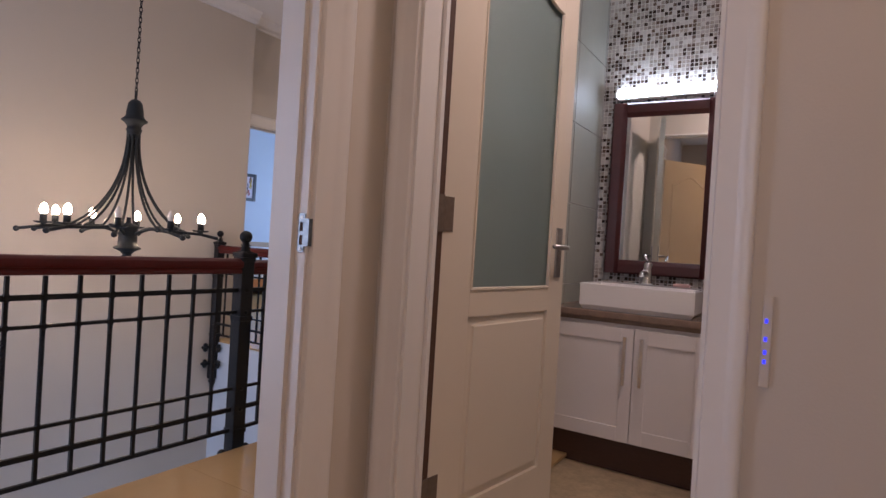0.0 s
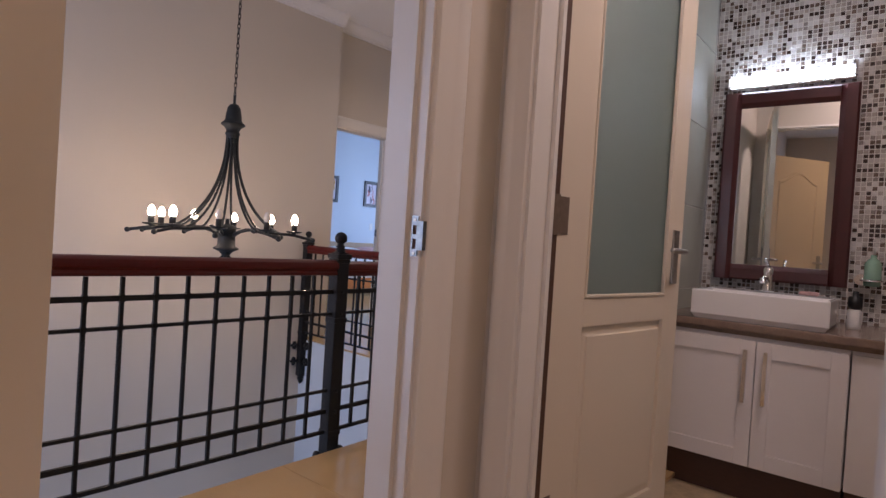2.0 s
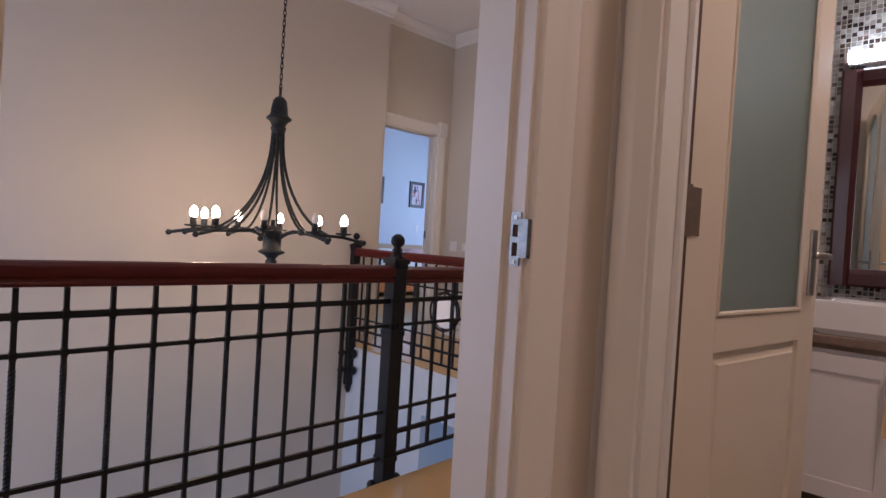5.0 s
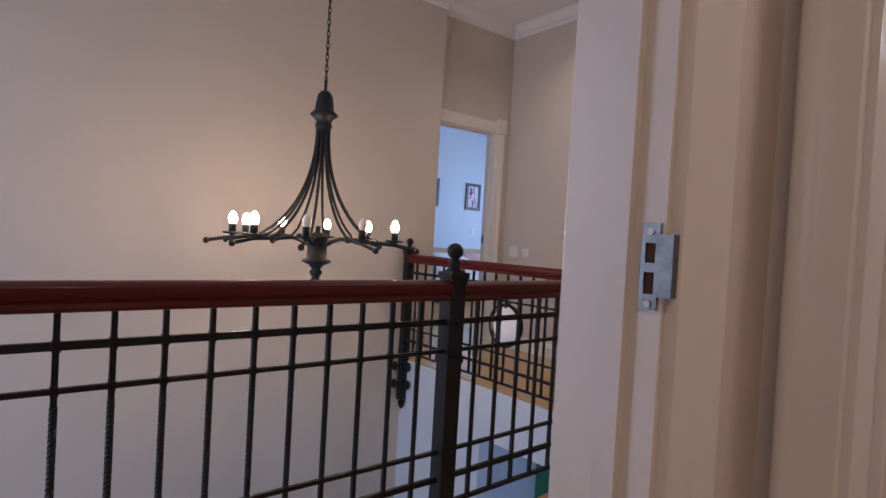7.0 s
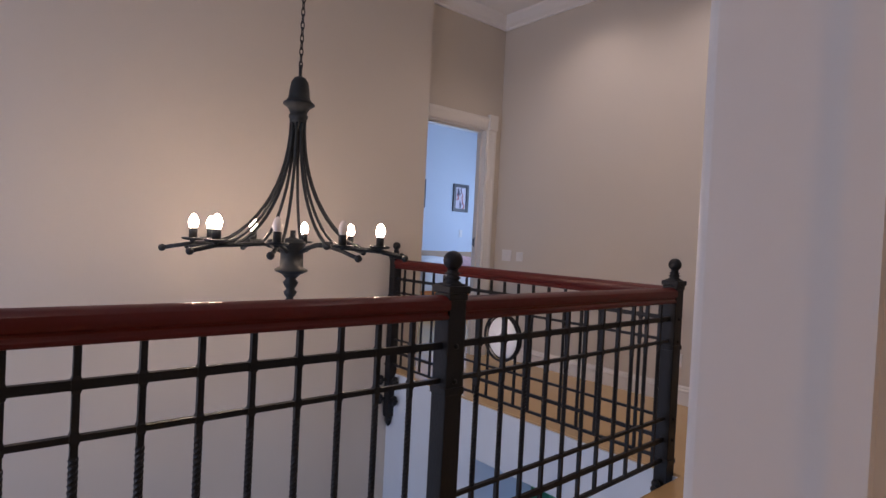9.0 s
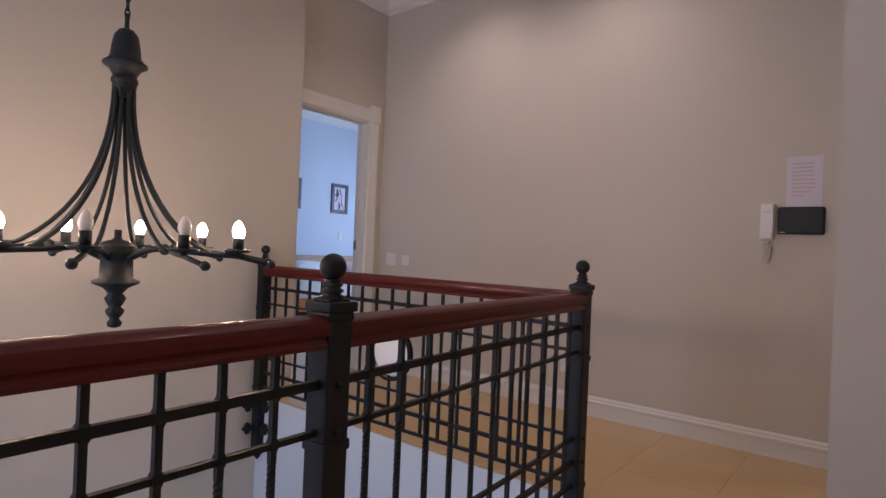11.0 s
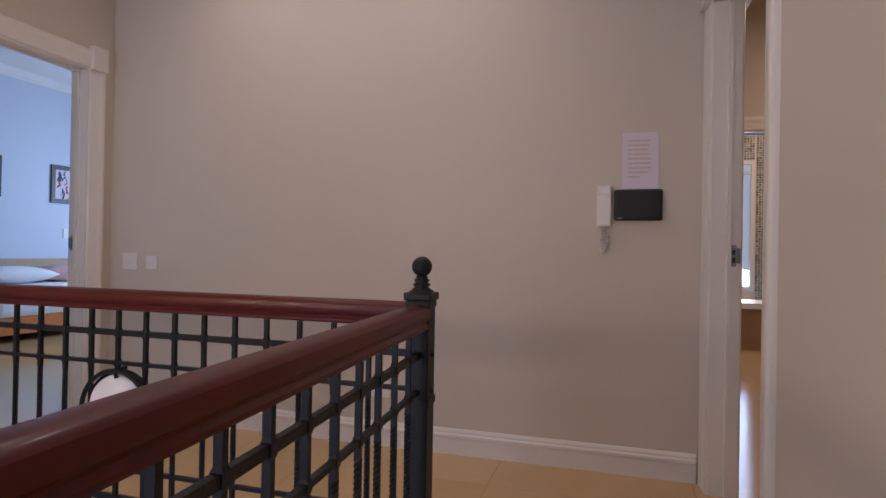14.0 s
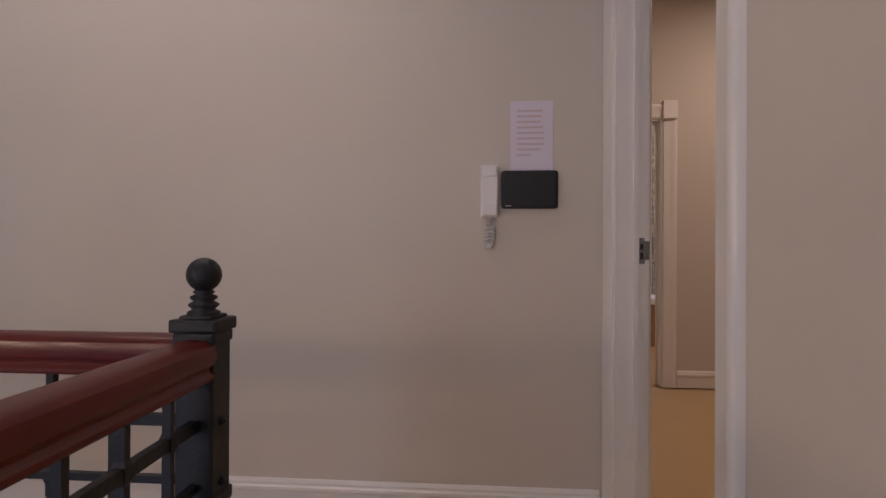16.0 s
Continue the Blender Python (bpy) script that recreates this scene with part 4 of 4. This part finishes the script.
# ---------------------------------------------------------------- chandelier
def chandelier(cx, cy):
    t = thing("chandelier", "dark iron chandelier with ten candle bulbs hanging in the stair void", "chandelier", at=(cx, cy, 0))
    part("crown_bell", lathe([(0.010, 1.748), (0.024, 1.742), (0.038, 1.722), (0.045, 1.680), (0.048, 1.650), (0.058, 1.636), (0.069, 1.628), (0.070, 1.621), (0.050, 1.608), (0.040, 1.592), (0.037, 1.580), (0.042, 1.575), (0.042, 1.562), (0.036, 1.556), (0.039, 1.550), (0.036, 1.543), (0.031, 1.52)]), PATINA, t, "", True)
    part("loop_stem", tube([(0, 0, 1.74), (0, 0, 1.80)], 0.008, 8), PATINA, t)
    part("hub", lathe([(0.008, 0.725), (0.020, 0.730), (0.024, 0.742), (0.014, 0.756), (0.026, 0.772), (0.030, 0.784), (0.018, 0.796), (0.028, 0.812), (0.034, 0.826), (0.022, 0.842), (0.040, 0.862), (0.072, 0.876), (0.074, 0.884), (0.052, 0.896), (0.050, 0.960), (0.056, 0.966), (0.052, 0.996), (0.058, 1.002), (0.058, 1.010), (0.040, 1.020), (0.016, 1.027), (0.012, 1.034), (0.012, 1.06)]), PATINA, t, "", True)
    R = 0.41
    for k in range(5):
        mid = radians(3 + 72 * k + 18)
        c, s = math.cos(mid), math.sin(mid)
        fork = Vector((0.20 * c, 0.20 * s, 1.000))
        arm = part("arm", tube([(0.045 * c, 0.045 * s, 0.962), (0.09 * c, 0.09 * s, 0.985), (0.14 * c, 0.14 * s, 1.000), fork], 0.010, 8), PATINA, t, "", True)
        part("arm_collar", ball(0.019, fork, n=12), PATINA, arm, "", True)
        for j in (-1, 1):
            az = mid + j * radians(18)
            u = Vector((math.cos(az), math.sin(az), 0))
            tip = u * (R + 0.115) + Vector((0, 0, 0.962))
            br = part("branch", tube([fork, fork.lerp(u * R, 0.5) + Vector((0, 0, 0.491)), u * R + Vector((0, 0, 0.985)), tip], 0.0085, 8), PATINA, t, "", True)
            part("branch_ball", ball(0.015, tip, n=12), PATINA, br, "", True)
            # swept stay rod from the crown down to the branch
            pts = []
            for i in range(13):
                q = i / 12
                rr = 0.030 + (0.315 - 0.030) * q ** 2.0
                pts.append(u * rr + Vector((0, 0, 1.54 - (1.54 - 0.995) * (1 - (1 - q) ** 1.35))))
            part("stay_rod", tube(pts, 0.0075, 8), PATINA, t, "", True)
            at = u * R
            cup = part("drip_pan", lathe([(0.006, 0.980), (0.012, 0.996), (0.040, 1.000), (0.046, 1.006), (0.044, 1.009), (0.014, 1.006), (0.014, 1.012)], at), PATINA, t, "", True)
            part("candle_sleeve", lathe([(0.017, 1.008), (0.017, 1.048), (0.013, 1.050)], at, 16), PATINA, cup, "", True)
            n = (2 * k + (j + 1) // 2)
            on = n not in UNLIT
            part("bulb", lathe([(0.010, 1.046), (0.014, 1.051), (0.0195, 1.066), (0.0195, 1.077), (0.015, 1.092), (0.008, 1.103), (0.001, 1.108)], at, 16), BULB if on else DIM, cup, "lit candle bulb" if on else "unlit clear candle bulb", True)
    return t


UNLIT = (0, 9)
light = chandelier(-3.109, 1.775)
light.scale = (1.035, 1.035, 1.035)
light.location.z = -0.035
ch = thing("chandelier_chain", "thin dark iron link chain holding the chandelier", "chain", at=(-3.109, 1.775, 0.028))
for k in range(42):
    z = 1.80 + k * 0.0305
    if z > TOP - 0.02:
        break
    pts = []
    for i in range(13):
        a = 2 * math.pi * i / 12
        e = (0.008 * math.cos(a), 0.021 * math.sin(a))
        pts.append((e[0], 0, z + e[1]) if k % 2 else (0, e[0], z + e[1]))
    part("chain_link", tube(pts, 0.0028, 6), IRON, ch)

# ---------------------------------------------------------------- things on the landing
phone = thing("entry_phone", "white entry phone handset hung on the wall with a curled cord", "intercom phone")
part("back_plate", B(-1.535, YI - 0.022, 1.165, -1.467, YI, 1.365, bevel=0.005), PLASTICW, phone)
part("handset", boxes((-1.533, YI - 0.050, 1.168, -1.470, YI - 0.020, 1.362), (-1.530, YI - 0.056, 1.318, -1.473, YI - 0.046, 1.360), (-1.530, YI - 0.056, 1.170, -1.473, YI - 0.046, 1.214), bevel=0.006), PLASTICW, phone)
cord = [(-1.498 + 0.009 * math.sin(i * 1.25) - 0.012 * math.sin(i / 70 * math.pi), YI - 0.016 + 0.008 * math.cos(i * 1.25), 1.166 - 0.118 * math.sin(i / 110 * math.pi)) for i in range(100)]
part("cord", tube(cord, 0.0034, 6), PLASTICW, phone, "", True)
tab = thing("wall_tablet", "black glossy wall tablet beside the entry phone", "tablet")
part("case", B(-1.456, YI - 0.024, 1.199, -1.240, YI, 1.346, bevel=0.012), BLACKP, tab)
part("screen", B(-1.441, YI - 0.0255, 1.216, -1.255, YI - 0.0235, 1.334), BLACKP, tab, "dark switched-off screen")
part("maker_mark", B(-1.441, YI - 0.0262, 1.207, -1.419, YI - 0.0242, 1.211), NICKEL, tab)
pap = thing("notice_sheet", "sheet of printed paper taped to the wall above the tablet", "notice")
part("sheet", B(-1.422, YI - 0.0025, 1.348, -1.259, YI - 0.0005, 1.615), PAPER, pap)
for k in range(9):
    w = (0.100, 0.096, 0.092, 0.100, 0.104, 0.106, 0.104, 0.090, 0.055)[k]
    part("text_line", B(-1.398, YI - 0.0034, 1.573 - k * 0.0213, -1.398 + w, YI - 0.0022, 1.5805 - k * 0.0213), INK, pap)


def switch(name, x0, x1, z0, z1, y, label, rockers):
    t = thing(name, label, "switch")
    part("plate", B(x0, y - 0.010, z0, x1, y, z1, bevel=0.003), PLASTICW, t)
    for k in range(rockers):
        w = (x1 - x0) / (rockers + 1)
        c = x0 + (k + 1) * (x1 - x0) / (rockers + 1)
        part("rocker", B(c - w * 0.32, y - 0.014, (z0 + z1) / 2 - 0.016, c + w * 0.32, y - 0.009, (z0 + z1) / 2 + 0.016, bevel=0.002), PLASTICW, t)


switch("light_switch", -4.365, -4.254, 0.893, 0.997, YI, "white light switch plate on the beige wall", 1)
switch("dimmer_switch", -4.185, -4.108, 0.900, 0.981, YI, "small white dimmer plate beside the switch", 2)
switch("wall_socket", -2.70, -2.58, 0.255, 0.345, YI, "white socket plate low on the beige wall", 2)

for lx, ly in ((-3.35, 3.86), (-2.35, 3.86), (-1.42, 2.6), (-1.30, 0.8)):
    dl_ = thing("downlight", "small recessed downlight in the white ceiling", "downlight", "landing downlights")
    part("trim_ring", lathe([(0.030, TOP - 0.002), (0.045, TOP - 0.006), (0.045, TOP)], (lx, ly, 0), 24), WHITE, dl_)

# ---------------------------------------------------------------- bedroom
XB = -8.4
wall("wall_bedroom_west", "pale blue-white bedroom wall with two pictures", XB - 0.12, 2.6, XB, 8.6, 0, TOP, material=BLUEWALL)
wall("wall_bedroom_north", "pale bedroom wall with a window", XB - 0.12, 8.6, X2 - 0.15, 8.72, 0, TOP, [(-7.2, -5.4, 0.9, 2.3)], material=BLUEWALL)
wall("wall_bedroom_south", "pale bedroom end wall", XB - 0.12, 2.48, X2 - 0.2, 2.6, 0, TOP, material=BLUEWALL)
wall("wall_bedroom_east", "pale bedroom wall beyond the doorway", X2 - 0.17, YI + 0.162, X2 - 0.05, 8.6, 0, TOP, material=BLUEWALL)
setting(link("floor_bedroom", B(XB, 2.6, -0.02, X2 - 0.152, 8.6, 0.0), TILE), "cream tiled bedroom floor", "floor")
setting(link("ceiling_bedroom", B(XB - 0.12, 2.48, TOP, -4.702, 8.72, TOP + 0.12), CEIL), "white painted bedroom ceiling", "ceiling")
setting(link("crown_moulding", extrude(CROWN, (XB, 2.6, CB), (XB, 8.6, CB), (1, 0, 0), (0, 0, 1)), CEIL), "white bedroom cornice", "cornice")


def picture(y0, y1, z0, z1, colours):
    t = thing("framed_picture", "small abstract picture in a wide black frame", "picture", "bedroom pictures")
    w = 0.055
    for r in ((y0, z0, y0 + w, z1), (y1 - w, z0, y1, z1), (y0 + w, z0, y1 - w, z0 + w), (y0 + w, z1 - w, y1 - w, z1)):
        part("frame_bar", B(XB, r[0], r[1], XB + 0.025, r[2], r[3], bevel=0.003), BLACKF, t)
    part("print", B(XB, y0 + w, z0 + w, XB + 0.008, y1 - w, z1 - w), PAPER, t)
    rnd = random.Random(int(y0 * 100))
    for k in range(14):
        cy, cz = rnd.uniform(y0 + 0.10, y1 - 0.10), rnd.uniform(z0 + 0.10, z1 - 0.10)
        pts = [(cy - 0.02, cz - 0.05), (cy + rnd.uniform(-0.01, 0.03), cz - 0.02), (cy + rnd.uniform(-0.03, 0.02), cz + 0.02), (cy + rnd.uniform(-0.02, 0.03), cz + 0.05)]
        bm = tube([(XB + 0.009 + 0.0004 * k, a, b) for a, b in pts], rnd.uniform(0.008, 0.016), 6)
        bmesh.ops.scale(bm, verts=bm.verts, vec=(0.06, 1, 1), space=Matrix.Translation((-XB - 0.009, 0, 0)))
        part("brush_mark", bm, colours[k % len(colours)], t)


RED = mat("red_paint", (0.45, 0.06, 0.04), 0.7, vary=0.2, scale=20)
YEL = mat("ochre_paint", (0.55, 0.36, 0.05), 0.7, vary=0.2, scale=20)
NAVY = mat("navy_paint", (0.03, 0.03, 0.07), 0.7, vary=0.2, scale=20)
picture(7.24, 7.60, 1.586, 2.08, (RED, NAVY, PAPER, NAVY))
picture(6.27, 6.61, 1.60, 2.09, (YEL, NAVY, RED, NAVY, YEL))
sw2 = thing("bedroom_switch", "white switch plate on the pale bedroom wall", "switch")
part("plate", B(XB, 7.43, 1.13, XB + 0.01, 7.50, 1.26, bevel=0.003), PLASTICW, sw2)
part("rocker", B(XB + 0.009, 7.450, 1.17, XB + 0.014, 7.480, 1.21, bevel=0.002), PLASTICW, sw2)

bed = thing("bed", "single oak bed with white linen and an orange valance", "bed")
part("back_panel", B(XB, 5.5, 0.0, XB + 0.045, 8.0, 0.87, bevel=0.008), BEDWOOD, bed)
part("end_panel", B(XB + 0.05, 5.45, 0.0, -7.45, 5.90, 0.40, bevel=0.006), BEDWOOD, bed)
part("base", B(XB + 0.05, 5.91, 0.10, -7.50, 7.6, 0.26, bevel=0.01), BEDWOOD, bed)
part("valance", B(-7.50, 5.91, 0.085, -7.475, 7.6, 0.27, bevel=0.006), ORANGE, bed, "orange valance strip")
bm = B(XB + 0.05, 5.92, 0.262, -7.46, 7.6, 0.60, bevel=0.07)
part("duvet", bm, LINEN, bed, "white duvet")


def pillow(x, y, z, lx, ly, lz, rz, material, label):
    bm = bmesh.new()
    n = 14
    grid = {}
    for s in (-1, 1):
        for i in range(n + 1):
            for j in range(n + 1):
                a, b = i / n * 2 - 1, j / n * 2 - 1
                h = max(0.0, (1 - abs(a) ** 2.5) * (1 - abs(b) ** 2.5)) ** 0.45
                k = 1 + 0.05 * abs(a * b)
                grid[s, i, j] = bm.verts.new((a * lx / 2 * k, b * ly / 2 * k, s * h * lz / 2))
        for i in range(n):
            for j in range(n):
                bm.faces.new([grid[s, p, q] for p, q in ((i, j), (i + 1, j), (i + 1, j + 1), (i, j + 1))])
    bmesh.ops.remove_doubles(bm, verts=bm.verts, dist=1e-4)
    ob = link("pillow", bm, material, smooth=True)
    ob.matrix_world = pose(x, y, z, 0, 0, rz)
    return tagged(ob, label, "pillow")


pillow(-7.95, 6.42, 0.695, 0.5, 0.75, 0.20, 4, LINEN, "plump white pillow lying on the bed")
pillow(-7.95, 7.08, 0.70, 0.45, 0.6, 0.22, -12, PINK, "pink floral cushion lying on the bed")

# ---------------------------------------------------------------- beyond the far doorway
YE = 6.76
wall("wall_passage_north", "beige wall with the en-suite doorway", XR3, YE, 3.0, YE + 0.14, 0, TOP, [(-0.86, -0.17, 0, HEAD)])
wall("wall_passage_east", "plain beige passage wall", 3.0, 3.4, 3.12, 9.6, 0, TOP)
wall("wall_passage_south", "plain beige passage wall behind the cloakroom", 2.04, 3.40, 3.0, 3.52, 0, TOP)
setting(link("floor_passage", B(XR3, 3.45, -0.03, 3.0, 9.4, -0.008), TILE), "cream polished passage floor", "floor")
doorway("white frame of the en-suite doorway", "x", (-0.86, -0.17), (YE, YE + 0.14), HEAD, 1, sides=(True, False), blocks=True)
setting(link("baseboard", extrude(SKIRT, (-0.065, YE, 0), (3.0, YE, 0), (0, -1, 0), (0, 0, 1)), WHITE), "white moulded skirting board", "skirting")
wall("wall_ensuite_north", "en-suite wall with a bright frosted window", -1.3, 9.4, 3.0, 9.54, 0, TOP, [(-0.32, 0.225, 0.62, 2.23)])
wall("wall_ensuite_west", "en-suite side wall", -1.42, YE + 0.14, -1.3, 9.54, 0, TOP)
mosaic("mosaic_tile", "wall_ensuite_mosaic", "olive mosaic wall beside the en-suite window", 0.229, 1.1, 0.5, 2.6, 9.385, 0.03, MOSAIC2, MGROUT)
mosaic("mosaic_tile", "wall_ensuite_mosaic_top", "olive mosaic band above the en-suite window", -0.9, 0.225, 2.236, 2.6, 9.385, 0.03, MOSAIC2, MGROUT)
win = setting(new("window_1"), "tall frosted en-suite window with a white frame", "window")
for r in ((-0.32, 0.62, -0.27, 2.23), (0.175, 0.62, 0.225, 2.23), (-0.27, 0.62, 0.175, 0.67), (-0.27, 2.18, 0.175, 2.23), (-0.27, 2.06, 0.175, 2.09)):
    part("window_frame", B(r[0], 9.40, r[1], r[2], 9.46, r[3], bevel=0.003), WHITE, win)
pn = part("pane", B(-0.275, 9.425, 0.665, 0.18, 9.431, 2.185), PALEFROST, win)
pn.visible_shadow = False
tub = thing("bathtub", "white built-in bathtub with a brown tiled front", "bathtub")
part("front_panel", B(-1.2, 8.74, -0.008, 1.5, 8.78, 0.46), TUBP, tub)
bm = bmesh.new()
loops = []
for inset, z in ((0.0, 0.46), (0.0, 0.52), (0.06, 0.525), (0.09, 0.48), (0.16, 0.16)):
    loops.append([bm.verts.new(p) for p in ((-1.2 + inset, 8.72 + inset, z), (1.5 - inset, 8.72 + inset, z), (1.5 - inset, 9.39 - inset, z), (-1.2 + inset, 9.39 - inset, z))])
for a, b in zip(loops, loops[1:]):
    for k in range(4):
        bm.faces.new((a[k], a[(k + 1) % 4], b[(k + 1) % 4], b[k]))
bm.faces.new(loops[-1])
part("tub_shell", bm, CERAMIC, tub)

# windows that only light comes through; the lower one is added for brightness
for nm, r, y in (("window_2", (-3.9, -0.3, -2.3, 2.3), -1.70), ("window_4", (-7.2, 0.9, -5.4, 2.3), 8.66), ("added_window", (-3.9, -2.7, -2.3, -1.1), -1.70), ("window_3", (-0.1, 0.85, 1.2, 2.15), -2.10)):
    w = setting(new(nm), "white framed window letting in daylight", "window")
    w.matrix_world = ASKEW if nm == "window_3" else SQUARE
    x0, z0, x1, z1 = r
    for q in ((x0, z0, x0 + 0.06, z1), (x1 - 0.06, z0, x1, z1), (x0 + 0.06, z0, x1 - 0.06, z0 + 0.06), (x0 + 0.06, z1 - 0.06, x1 - 0.06, z1), ((x0 + x1) / 2 - 0.025, z0 + 0.06, (x0 + x1) / 2 + 0.025, z1 - 0.06)):
        part("window_frame", B(q[0], y - 0.025, q[1], q[2], y + 0.025, q[3], bevel=0.003), WHITE, w)
    for q in ((x0 + 0.06, (x0 + x1) / 2 - 0.025), ((x0 + x1) / 2 + 0.025, x1 - 0.06)):
        p = part("pane", B(q[0], y - 0.003, z0 + 0.06, q[1], y + 0.003, z1 - 0.06), GLASS, w)
        p.visible_shadow = False

# ---------------------------------------------------------------- floor tiles, last
setting(link("floor_room", B(-0.78, -2.0, -0.02, 1.9, YB1, 0.0), TILE), "cream polished tile floor of the first room", "floor").matrix_world = ASKEW
fl = setting(link("floor_1", B(X2 - 0.15, 3.235, -0.014, -0.85, YI, -0.004), GROUT), "cream polished tile floor by the far landing wall", "floor")
fl2 = setting(link("floor_2", B(0.070, -4.85, -0.018, 1.32, 0.06, -0.007), GROUT), "cream polished tile floor of the landing", "floor")
fl2.matrix_world = RAILWAY


def tile_at(parent, z, x0, y0, x1, y1, cache={}):
    key = (round(x1 - x0, 3), round(y1 - y0, 3))
    if key not in cache:
        bm = B(0.0008, 0.0008, -0.0045, key[0] - 0.0008, key[1] - 0.0008, 0.0, bevel=0.0)
        me = bpy.data.meshes.new("tile")
        bm.to_mesh(me)
        bm.free()
        me.materials.append(TILE)
        cache[key] = me
    o = new("tile", cache[key])
    o.parent = parent
    o.matrix_local = Matrix.Translation((x0, y0, z))


PT = 0.44
for owner, z, rx0, ry0, rx1, ry1 in ((fl2, -0.003, 0.070, -4.85, 1.32, 0.06), (fl, 0.0, X2 - 0.15, 3.235, -0.85, YI)):
    nx, ny = math.ceil((rx1 - rx0) / PT), math.ceil((ry1 - ry0) / PT)
    for i in range(nx):
        for j in range(ny):
            tile_at(owner, z, rx0 + i * PT, ry0 + j * PT, min(rx0 + (i + 1) * PT, rx1), min(ry0 + (j + 1) * PT, ry1))
